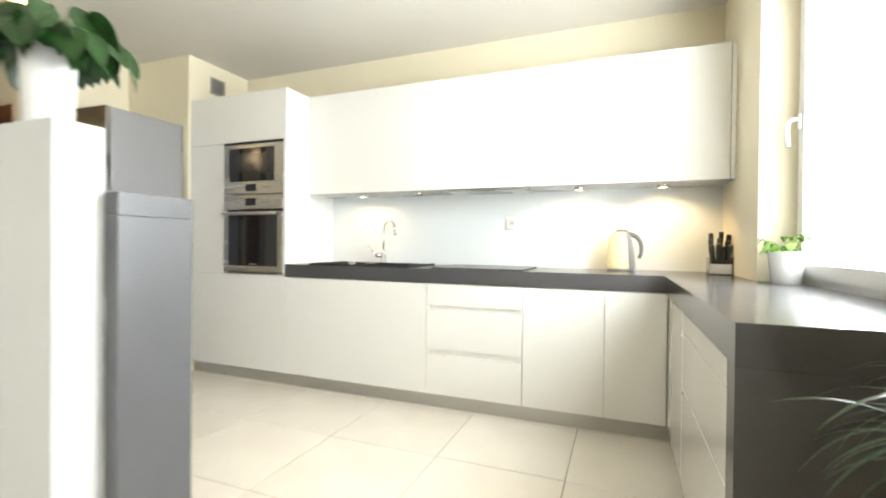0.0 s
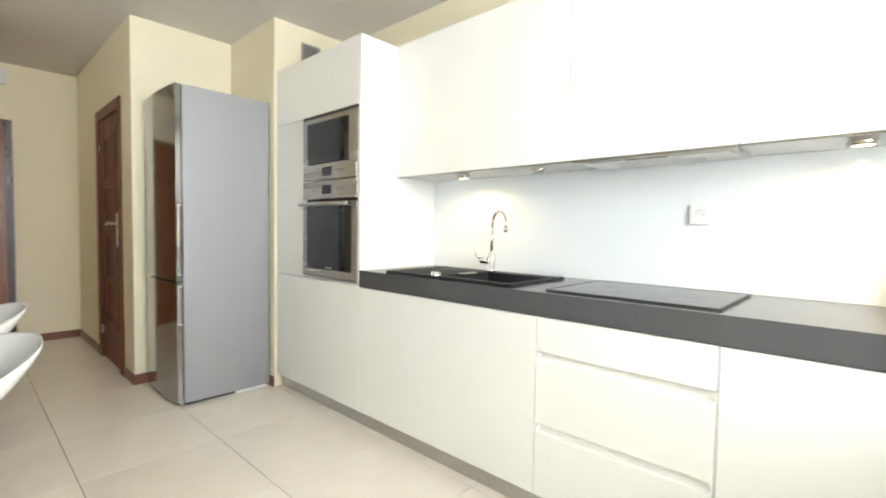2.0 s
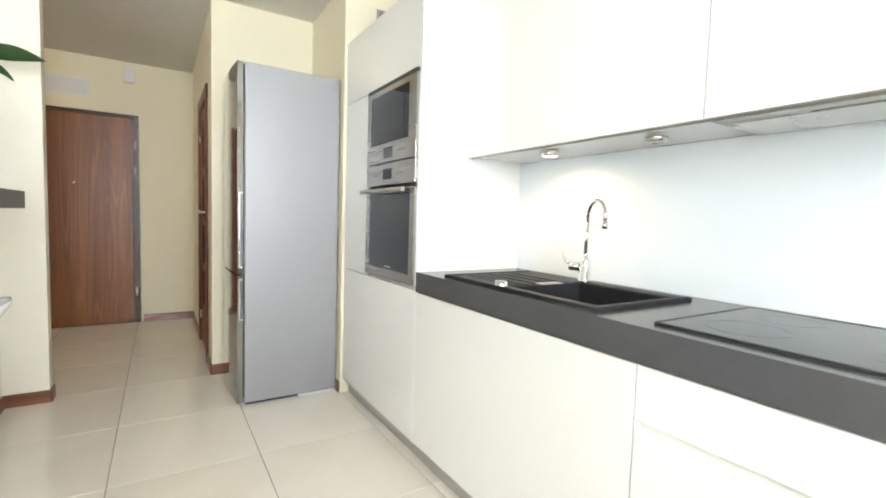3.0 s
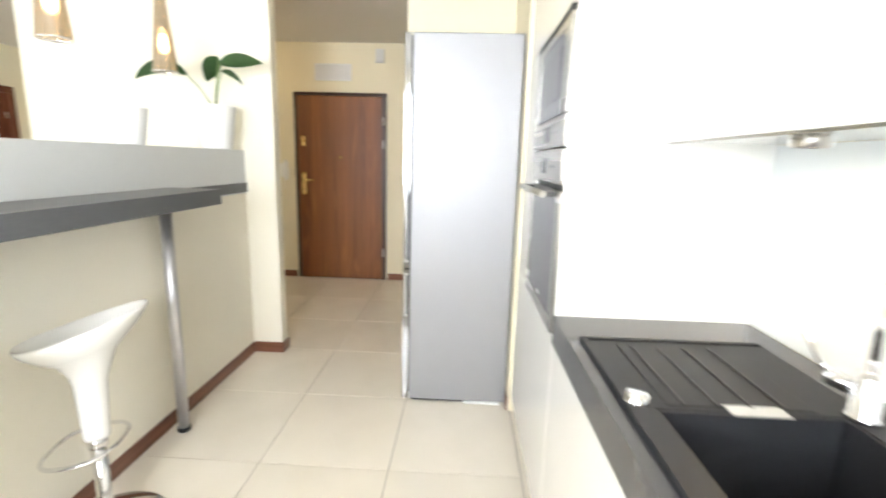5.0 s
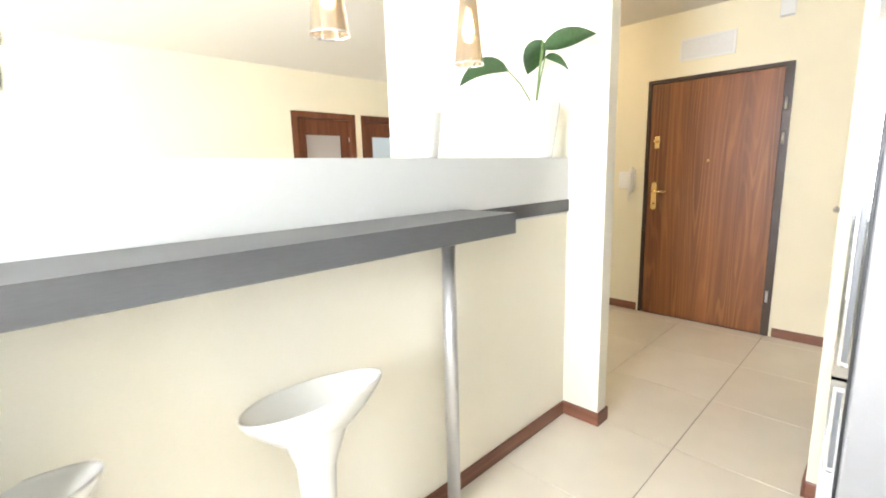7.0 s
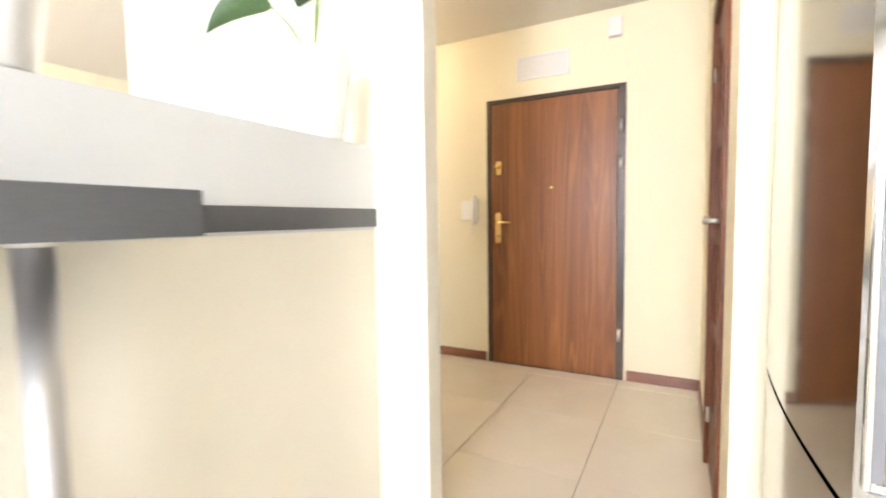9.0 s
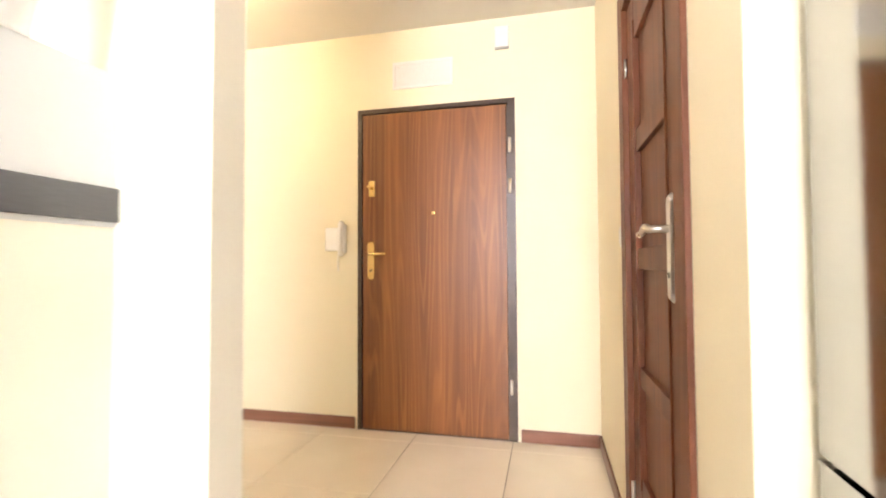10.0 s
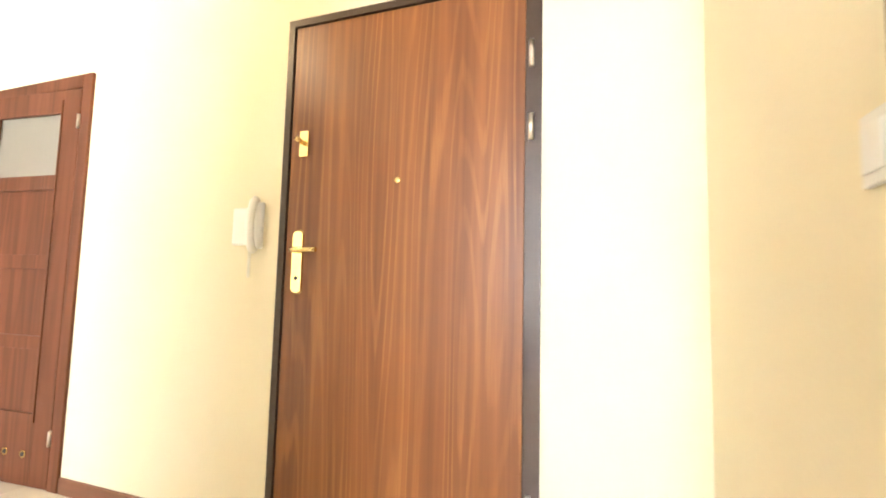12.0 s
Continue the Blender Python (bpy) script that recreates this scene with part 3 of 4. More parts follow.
panel_door("door_2", "closed mahogany panelled bathroom door with satin handle", -5.185, -4.360, 2.085, YC, "X", -1, False, False, True, leaf_back=0.006, casing=0.085, inset=0.085, hz=1.098, plate_h=0.272)
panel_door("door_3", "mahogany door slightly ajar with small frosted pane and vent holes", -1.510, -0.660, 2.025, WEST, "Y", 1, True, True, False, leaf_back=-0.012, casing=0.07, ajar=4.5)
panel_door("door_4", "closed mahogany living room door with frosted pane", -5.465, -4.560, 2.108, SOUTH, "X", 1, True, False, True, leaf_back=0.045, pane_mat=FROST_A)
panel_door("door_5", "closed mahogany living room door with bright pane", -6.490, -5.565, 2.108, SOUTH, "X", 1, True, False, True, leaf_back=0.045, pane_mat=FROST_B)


# ---------- kitchen cabinets ----------
GAP = 0.0018


def front(parent, x0, x1, z0, z1, y=FRONT, name="door", bev=0.0015, depth=0.019, label=""):
    return part(name, box(x0 + GAP, x1 - GAP, y, y + depth, z0 + GAP, z1 - GAP, bev), LACQUER, parent, label)


def tall_cabinet():
    t = thing("tall_cabinet", (-2.88, 3.0, 0), "tall white gloss cabinet housing oven and microwave", "cabinet")
    x0, x1, m = -3.364, -2.395, -2.988
    yb = NORTH - 0.004
    part("body", boxes((x0, x1 - 0.019, FRONT + 0.021, yb, 0.095, 0.825), (x0, m - 0.002, FRONT + 0.021, yb, 0.825, 1.835), (x0, x1 - 0.019, FRONT + 0.021, yb, 1.835, 2.21)), CARCASS, t)
    part("side_panel", boxes((x1 - 0.019, x1, FRONT, yb, 0.095, 2.215)), LACQUER, t, "white gloss side panel")
    front(t, x0, x1 - 0.019, 1.835, 2.215)
    front(t, x0, m, 0.818, 1.835)
    front(t, x0, x1 - 0.019, 0.095, 0.818)


tall_cabinet()


def base_cabinet(label, x0, x1, kind):
    c = thing("base_cabinet", ((x0 + x1) / 2, 3.0, 0), label, "cabinet", "base cabinets along the kitchen wall")
    part("body", box(x0 + 0.001, x1 - 0.001, FRONT + 0.021, NORTH - 0.02, 0.095, 0.66), CARCASS, c)
    if kind == "drawers":
        front(c, x0, x1, 0.668, 0.811, name="drawer")
        for z0, z1, up in ((0.385, 0.636, 0.668), (0.095, 0.353, 0.385)):
            d = front(c, x0, x1, z0, z1, name="drawer")
            # grip channel above the drawer: a recessed strip with a sloping lip
            part("grip_recess", box(x0 + 0.012, x1 - 0.012, FRONT + 0.014, FRONT + 0.0205, z1 - 0.004, up + 0.001), LACQUER, d)
            for gx in (x0 + 0.002, x1 - 0.0118):
                part("grip_end", box(gx, gx + 0.0098, FRONT + 0.0005, FRONT + 0.019, z1 - 0.0015, up), LACQUER, d)
    else:
        front(c, x0, x1, 0.095, 0.811)
    return c


base_cabinet("wide white gloss base cabinet under the sink", -2.395, -1.252, "door")
base_cabinet("white gloss base cabinet with three drawers under the hob", -1.252, -0.626, "drawers")
base_cabinet("white gloss base cabinet with one plain door", -0.626, -0.163, "door")
base_cabinet("narrow white gloss corner base cabinet", -0.163, 0.155, "door")


def peninsula_cabinet():
    c = thing("peninsula_cabinet", (0.35, 1.9, 0), "white gloss drawer cabinet below the window worktop", "cabinet")
    part("body", box(0.178, EAST - 0.01, 1.185, FRONT + 0.02, 0.095, 0.805), CARCASS, c)
    for y0, y1, z0, z1 in ((1.183, 2.110, 0.716, 0.811), (1.183, 2.110, 0.482, 0.716), (1.183, 2.110, 0.095, 0.482), (2.110, 2.560, 0.095, 0.811), (2.560, 2.714, 0.095, 0.811)):
        d = part("drawer" if z0 > 0.1 or y1 < 2.2 else "door", box(0.157, 0.176, y0 + GAP, y1 - GAP, z0 + GAP, z1 - GAP, 0.0015), LACQUER, c)
        if y1 < 2.2:
            part("grip_stud", box(0.150, 0.157, y1 - 0.05, y1 - 0.02, z1 - 0.016, z1 - 0.008, 0.001), SATIN, d, "small satin metal grip")


peninsula_cabinet()
pl = thing("plinth", (-1.5, FRONT + 0.05, 0), "brushed aluminium plinth under the base cabinets", "plinth")
part("front_strip", box(-3.366, 0.215, FRONT + 0.045, FRONT + 0.06, 0.0, 0.093), PLINTH, pl)
part("return_strip", box(0.200, 0.215, 1.182, FRONT + 0.045, 0.0, 0.093), PLINTH, pl)


def upper_cabinet(label, x0, x1):
    c = thing("upper_cabinet", ((x0 + x1) / 2, 3.1, 1.447), label, "cabinet", "wall cabinets above the worktop")
    part("body", box(x0 + 0.0005, x1 - 0.0005, 2.993, NORTH - 0.001, 1.450, 2.212), LACQUER, c)
    part("door", box(x0 + 0.0022, x1 - 0.0022, 2.972, 2.991, 1.447, 2.216, 0.0015), LACQUER, c)
    return c


upper_cabinet("wide white gloss wall cabinet beside the tall unit", -2.394, -1.272)
upper_cabinet("white gloss wall cabinet with built-in cooker hood", -1.272, -0.648)
upper_cabinet("wide white gloss wall cabinet near the window", -0.648, 0.485)
single("cabinet_end_panel", box(0.486, 0.508, 2.972, NORTH - 0.001, 1.447, 2.216, 0.0015), LACQUER, "white gloss filler panel between wall cabinet and wall", "panel")

hood = thing("cooker_hood", (-0.96, 3.14, 1.43), "built-in steel cooker hood under the wall cabinet", "cooker hood")
part("housing", box(-1.262, -0.658, 2.995, 3.29, 1.4395, 1.4495, 0.002), STEEL_X, hood)
part("grease_filter", box(-1.23, -0.69, 3.05, 3.26, 1.4365, 1.4395), SATIN, hood)
single("hood_rail", box(-2.39, 0.48, 3.000, 3.006, 1.4435, 1.4495), STEEL_X, "thin steel light rail under the wall cabinets", "rail")

# glass splashback
single("splashback", box(-2.394, EAST - 0.001, NORTH - 0.008, NORTH - 0.0005, TOP + 0.001, 1.449), SPLASH, "pale bluish white back-painted glass splashback", "splashback")


def puck_lamp(x, lit, watts=0):
    l = thing("under_cabinet_lamp", (x, 3.10, 1.43), "small lit steel puck lamp under the wall cabinet" if lit else "small unlit steel puck lamp under the wall cabinet", "lamp", "lamps under the wall cabinets")
    part("body", lathe([(0, 1.4495), (0.033, 1.4495), (0.035, 1.444), (0.035, 1.427), (0.031, 1.4245), (0.026, 1.4245), (0.026, 1.427)], x, 3.10, 28), SATIN, l)
    part("lens", lathe([(0, 1.4265), (0.0258, 1.4265)], x, 3.10, 24), SPOT if lit else SPOT_OFF, l)
    if lit:
        d = bpy.data.lights.new("puck_light", "SPOT")
        d.energy, d.color, d.spot_size, d.spot_blend, d.shadow_soft_size = watts, (1.0, 0.72, 0.38), radians(150), 0.5, 0.02
        ob = new("puck_light", d)
        ob.matrix_world = look((x, 3.10, 1.419), (x, 3.20, 0.9))


for lx, watts in ((-1.97, 8), (-1.49, 0), (-0.34, 12), (0.155, 13)):
    puck_lamp(lx, watts > 0, watts)

# worktop: L-shaped, with a cut-out for the basin and a panel down to the floor at its end
SX0, SX1, SY0, SY1 = -2.20, -1.405, 2.742, 3.222      # sink
BX0, BX1, BY0, BY1 = -1.835, -1.445, 2.800, 3.165     # basin
wtop = thing("worktop", (-1.0, 3.0, 0.81), "thick grey laminate L-shaped worktop with waterfall end", "worktop")
T0 = TOP - 0.092
part("slab", plan_slab([(-2.394, EAST - 0.001, FRONT - 0.005, NORTH - 0.009), (0.137, EAST - 0.001, 1.108, NORTH - 0.009), (EAST - 0.001, 0.664, 1.222, 2.515)], T0, TOP, [(BX0, BX1, BY0, BY1)]), WORKTOP, wtop)
part("end_panel", box(0.137, EAST - 0.001, 1.108, 1.180, 0.0, T0 - 0.0005), WORKTOP, wtop, "grey laminate panel down to the floor")


# ---------- built-in appliances ----------
def oven():
    o = thing("oven", (-2.69, 2.72, 0.835), "built-in steel oven with dark glass door", "oven")
    x0, x1, y = -2.984, -2.416, FRONT - 0.012
    part("housing", box(x0 + 0.01, x1 - 0.01, y + 0.024, 3.2, 0.845, 1.42), BLACK_PL, o)
    cp = part("control_panel", box(x0, x1, y, y + 0.022, 1.316, 1.427, 0.002), STEEL_X, o)
    part("display", box(-2.765, -2.665, y - 0.002, y, 1.345, 1.400), DISPLAY, cp)
    for kx in (-2.865, -2.835, -2.60, -2.57, -2.54):
        part("touch_key", box(kx - 0.007, kx + 0.007, y - 0.0008, y, 1.366, 1.374), KETTLE_G, cp)
    d = part("oven_door", pierced("X", x0, x1, y, y + 0.022, 0.838, 1.298, [(x0 + 0.045, x1 - 0.045, 0.885, 1.272)]), STEEL_X, o)
    part("door_glass", box(x0 + 0.045, x1 - 0.045, y + 0.002, y + 0.020, 0.885, 1.272), BLACK_GLASS, d, "dark oven window")
    h = bmesh.new()
    tube([(x0 + 0.03, y - 0.045, 1.284), (x1 - 0.03, y - 0.045, 1.284)], 0.011, 14, h)
    part("handle", h, STEEL_X, d, "steel bar handle")
    for hx in (x0 + 0.06, x1 - 0.06):
        part("handle_bracket", box(hx - 0.018, hx + 0.018, y - 0.047, y, 1.276, 1.292, 0.002), BLACK_PL, d)
    part("nameplate", box(-2.73, -2.66, y + 0.0005, y + 0.003, 0.895, 0.901), SATIN, d)


def microwave():
    o = thing("microwave", (-2.69, 2.72, 1.43), "built-in steel microwave oven above the oven", "microwave")
    x0, x1, y = -2.984, -2.416, FRONT - 0.012
    part("housing", box(x0 + 0.01, x1 - 0.01, y + 0.024, 3.1, 1.44, 1.82), BLACK_PL, o)
    cp = part("control_panel", box(x0, x1, y, y + 0.022, 1.433, 1.530, 0.002), STEEL_X, o)
    part("display", box(-2.765, -2.665, y - 0.002, y, 1.455, 1.508), DISPLAY, cp)
    for kx in (-2.90, -2.60, -2.57, -2.54):
        part("touch_key", box(kx - 0.007, kx + 0.007, y - 0.0008, y, 1.478, 1.486), KETTLE_G, cp)
    d = part("microwave_door", pierced("X", x0, x1, y, y + 0.022, 1.534, 1.812, [(x0 + 0.05, x1 - 0.075, 1.534, 1.785)]), STEEL_X, o)
    g = part("door_glass", box(x0 + 0.05, x1 - 0.075, y + 0.002, y + 0.020, 1.534, 1.785), BLACK_GLASS, d, "black microwave window")
    part("window_mesh", box(x0 + 0.10, x1 - 0.13, y + 0.0005, y + 0.002, 1.590, 1.745), mat("dark microwave mesh", (0.016, 0.016, 0.016), 0.12), g)
    part("top_trim", box(x0, x1, y - 0.002, y + 0.02, 1.814, 1.832, 0.002), BLACK_PL, o)


oven()
microwave()


def fridge():
    f = thing("fridge", (-3.743, 2.4, 0), "tall freestanding steel fridge freezer beside the tall cabinet", "fridge")
    x0, x1, yf = -4.068, -3.418, 2.132
    part("body", box(x0, x1, yf, 2.690, 0.018, 2.008, 0.006), FRIDGE_SIDE, f, "silver grey painted side walls")
    part("gasket", box(x0 + 0.012, x1 - 0.012, yf - 0.008, yf, 0.05, 1.995), BLACK_PL, f)

    def door(z0, z1, hz0, hz1):
        # slightly bowed front
        bm = bmesh.new()
        n = 10
        cols = []
        for k in range(n + 1):
            u = k / n
            bow = 0.014 * (1 - (2 * u - 1) ** 2)
            cols.append((x0 + (x1 - x0) * u, 2.092 - bow))
        lo = [bm.verts.new((x, y, z0)) for x, y in cols]
        hi = [bm.verts.new((x, y, z1)) for x, y in cols]
        bl = [bm.verts.new((x0, yf - 0.008, z0)), bm.verts.new((x1, yf - 0.008, z0))]
        bh = [bm.verts.new((x0, yf - 0.008, z1)), bm.verts.new((x1, yf - 0.008, z1))]
        for k in range(n):
            bm.faces.new((lo[k], lo[k + 1], hi[k + 1], hi[k])).smooth = True
        # flat sides on their own vertices, so that the polished front keeps its even curve
        lo, hi = [bm.verts.new(v.co) for v in lo], [bm.verts.new(v.co) for v in hi]
        bm.faces.new((lo[-1], bl[1], bh[1], hi[-1])), bm.faces.new((bl[0], lo[0], hi[0], bh[0])), bm.faces.new((bl[1], bl[0], bh[0], bh[1]))
        bm.faces.new(hi + [bh[1], bh[0]]), bm.faces.new((lo + [bl[1], bl[0]])[::-1])
        bmesh.ops.recalc_face_normals(bm, faces=[f for f in bm.faces if not f.smooth])
        d = part("fridge_door", bm, STEEL_Z, f, "polished steel door")
        # grip set into the door's side edge: dark recess with a bright bar
        part("grip_recess", box(x1 - 0.002, x1 + 0.0015, 2.106, 2.119, hz0, hz1, 0.0005), KETTLE_G, d, "dark recess in the door's edge")
        h = bmesh.new()
        bx(h, x1 - 0.001, x1 + 0.006, 2.099, 2.107, hz0 + 0.004, hz1 - 0.004, 0.002)
        bx(h, x1 - 0.001, x1 + 0.004, 2.1075, 2.121, hz0 + 0.004, hz0 + 0.014, 0.001)
        bx(h, x1 - 0.001, x1 + 0.004, 2.1075, 2.121, hz1 - 0.014, hz1 - 0.004, 0.001)
        part("door_handle", h, SATIN, d, "slim satin bar handle")

    door(0.795, 2.005, 0.825, 1.275)
    door(0.022, 0.785, 0.515, 0.770)
    part("foot_grille", box(x0 + 0.02, x1 - 0.02, yf + 0.01, 2.66, 0.0, 0.018), BLACK_PL, f)
    part("foot", box(x1 - 0.018, x1 + 0.004, 2.45, 2.66, 0.001, 0.016, 0.003), WHITE_PL, f, "white foot strip")


fridge()


def sink():
    s = thing("sink", (-1.8, 2.98, TOP), "black granite inset sink with drainer", "sink")
    z0, z1 = TOP + 0.0005, TOP + 0.009
    part("rim", plan_slab([(SX0, SX1, SY0, SY1)], z0, z1, [(BX0, BX1, BY0, BY1)]), GRANITE, s)
    d = 0.19
    part("basin", plan_slab([(BX0 + 0.0005, BX1 - 0.0005, BY0 + 0.0005, BY1 - 0.0005)], TOP - d, z0 + 0.006, [(BX0 + 0.008, BX1 - 0.008, BY0 + 0.008, BY1 - 0.008)]), GRANITE, s)
    part("basin_floor", box(BX0 + 0.0005, BX1 - 0.0005, BY0 + 0.0005, BY1 - 0.0005, TOP - d - 0.01, TOP - d - 0.0005), GRANITE, s)
    # drainer: raised field with grooves running towards the basin
    part("drainer", box(SX0 + 0.05, BX0 - 0.012, SY0 + 0.085, SY1 - 0.105, z1, z1 + 0.0025, 0.001), GRANITE, s)
    for k in range(4):
        y = SY0 + 0.115 + 0.066 * k
        part("drainer_rib", box(SX0 + 0.065, BX0 - 0.012, y, y + 0.005, z1 + 0.0025, z1 + 0.0065, 0.001), BLACK_PL, s)
    part("border_ridge", boxes((SX0 + 0.004, SX1 - 0.004, SY0 + 0.003, SY0 + 0.016, z1, z1 + 0.004), (SX0 + 0.004, SX0 + 0.016, SY0 + 0.016, SY1 - 0.004, z1, z1 + 0.004), (SX1 - 0.016, SX1 - 0.004, SY0 + 0.016, SY1 - 0.004, z1, z1 + 0.004)), GRANITE, s)
    part("waste_knob", lathe([(0.026, z1), (0.027, z1 + 0.004), (0.022, z1 + 0.012), (0.021, z1 + 0.020), (0.0, z1 + 0.022)], -1.857, 2.772, 22), CHROME, s, "chrome waste control knob")
    part("overflow_plate", box(BX0 - 0.020, BX0 + 0.018, 2.940, 3.050, z1 + 0.0008, z1 + 0.004, 0.001), SATIN, s, "steel overflow cover")
    part("drain", lathe([(0.043, TOP - d + 0.0005), (0.045, TOP - d + 0.003), (0.034, TOP - d + 0.005), (0.03, TOP - d + 0.001), (0.0, TOP - d + 0.002)], -1.735, 3.0, 28), CHROME, s)


sink()


def tap():
    t = thing("kitchen_tap", (-1.83, 3.187, TOP), "chrome kitchen tap with tall curved spout", "tap")
    x, y, z = -1.83, 3.187, TOP + 0.009
    part("base", lathe([(0.0, z), (0.027, z), (0.027, z + 0.008), (0.023, z + 0.012), (0.023, z + 0.085), (0.017, z + 0.098), (0.0, z + 0.1)], x, y, 28), CHROME, t)
    u = Vector((0.93, -0.37, 0))
    pts = [(x, y, z + 0.09), (x, y, z + 0.19), (x, y, z + 0.26)] + arc(Vector((x, y, z + 0.26)) + u * 0.068, 0.068, 180, 8, 14, u, (0, 0, 1))
    end = Vector(pts[-1])
    part("spout", tube(pts + [end + Vector((0, 0, -0.03))], 0.0095, 14), CHROME, t)
    part("aerator", cyl(end + Vector((0, 0, -0.02)), end + Vector((0, 0, -0.05)), 0.0125, 16), CHROME, t)
    part("cartridge", cyl((x - 0.015, y - 0.012, z + 0.06), (x - 0.055, y - 0.03, z + 0.062), 0.018, 18), CHROME, t)
    part("lever", tube([(x - 0.05, y - 0.028, z + 0.065), (x - 0.075, y - 0.036, z + 0.085), (x - 0.115, y - 0.05, z + 0.14)], 0.006, 10), CHROME, t)


tap()


def hob():
    h = thing("induction_hob", (-0.94, 3.0, TOP), "black glass induction hob set flush on the worktop", "hob")
    x0, x1, y0, y1 = -1.246, -0.636, 2.768, 3.262
    part("edge_trim", boxes((x0, x1, y0, y0 + 0.006, TOP + 0.0005, TOP + 0.0075), (x0, x1, y1 - 0.006, y1, TOP + 0.0005, TOP + 0.0075), (x0, x0 + 0.006, y0 + 0.006, y1 - 0.006, TOP + 0.0005, TOP + 0.0075), (x1 - 0.006, x1, y0 + 0.006, y1 - 0.006, TOP + 0.0005, TOP + 0.0075)), BLACK_PL, h)
    part("glass_plate", box(x0 + 0.006, x1 - 0.006, y0 + 0.006, y1 - 0.006, TOP + 0.0005, TOP + 0.0065), HOB, h)
    for cx, cy, r in ((-1.10, 2.92, 0.09), (-1.09, 3.13, 0.072), (-0.79, 2.91, 0.072), (-0.79, 3.12, 0.09)):
        part("cooking_zone", lathe([(r - 0.0025, TOP + 0.0068), (r, TOP + 0.0068)], cx, cy, 48), HOB_RING, h)


hob()


def socket(x):
    s = thing("wall_socket", (x, NORTH - 0.008, 1.225), "white plastic wall socket on the glass splashback", "socket", "sockets above the worktop")
    y = NORTH - 0.008
    part("plate", box(x - 0.041, x + 0.041, y - 0.017, y, 1.180, 1.266, 0.005), PHONE_W, s)
    part("recess", lathe([(0.0235, 0.0), (0.0245, 0.004), (0.022, 0.006), (0.020, 0.001), (0.0, 0.0005)], seg=28), WHITE_PL, s)
    bpy.data.objects[s.children[-1].name].matrix_basis = pose(x, y - 0.017, 1.223, 90, 0, 0)
    for dx in (-0.0095, 0.0095):
        part("pin_hole", cyl((x + dx, y - 0.0172, 1.223), (x + dx, y - 0.0187, 1.223), 0.003, 10), BLACK_PL, s)
    part("earth_pin", cyl((x, y - 0.017, 1.236), (x, y - 0.026, 1.236), 0.0025, 8), CHROME, s)


socket(-0.832)
socket(-0.225)


# ---------- things on the worktop ----------
def kettle():
    x, y, z = -0.085, 3.160, TOP
    k = thing("electric_kettle", (x, y, z), "pale yellow electric kettle with dark grey handle", "kettle")
    part("base_ring", lathe([(0, z + 0.0005), (0.074, z + 0.0005), (0.075, z + 0.006), (0.072, z + 0.008), (0, z + 0.008)], x, y, 36), KETTLE_G, k)
    prof = [(0.0, z + 0.0085), (0.081, z + 0.0085), (0.083, z + 0.025), (0.079, z + 0.08), (0.073, z + 0.13), (0.064, z + 0.175), (0.052, z + 0.205), (0.036, z + 0.222), (0.0, z + 0.228)]
    part("body", lathe(prof, x, y, 40, sx=1.0, sy=0.88), KETTLE_Y, k)
    # grey spine with lid, on the handle's side
    bm = bmesh.new()
    rows = []
    for r, zz in prof[1:-1]:
        rr = r + 0.004
        rows.append([bm.verts.new((x + rr * math.cos(a), y + rr * 0.88 * math.sin(a), zz)) for a in [radians(-56 + 28 * i) for i in range(5)]])
    for a, b in zip(rows, rows[1:]):
        for i in range(4):
            bm.faces.new((a[i], a[i + 1], b[i + 1], b[i])).smooth = True
    part("spine", bm, mat("silver grey kettle plastic", (0.30, 0.31, 0.33), 0.3, 0.3), k, "silver grey strip behind the handle")
    part("lid", lathe([(0.040, z + 0.2215), (0.036, z + 0.230), (0.02, z + 0.236), (0, z + 0.237)], x + 0.008, y, 28), KETTLE_G, k)
    part("handle", tube([(x + 0.034, y, z + 0.208), (x + 0.066, y, z + 0.206), (x + 0.094, y, z + 0.192), (x + 0.112, y, z + 0.166), (x + 0.119, y, z + 0.130), (x + 0.116, y, z + 0.095), (x + 0.104, y, z + 0.072)], 0.0150, 12, r_end=0.0105), KETTLE_G, k)
    k.matrix_basis = k.matrix_basis @ Matrix.Diagonal((1.05, 1.05, 1.13, 1))


kettle()


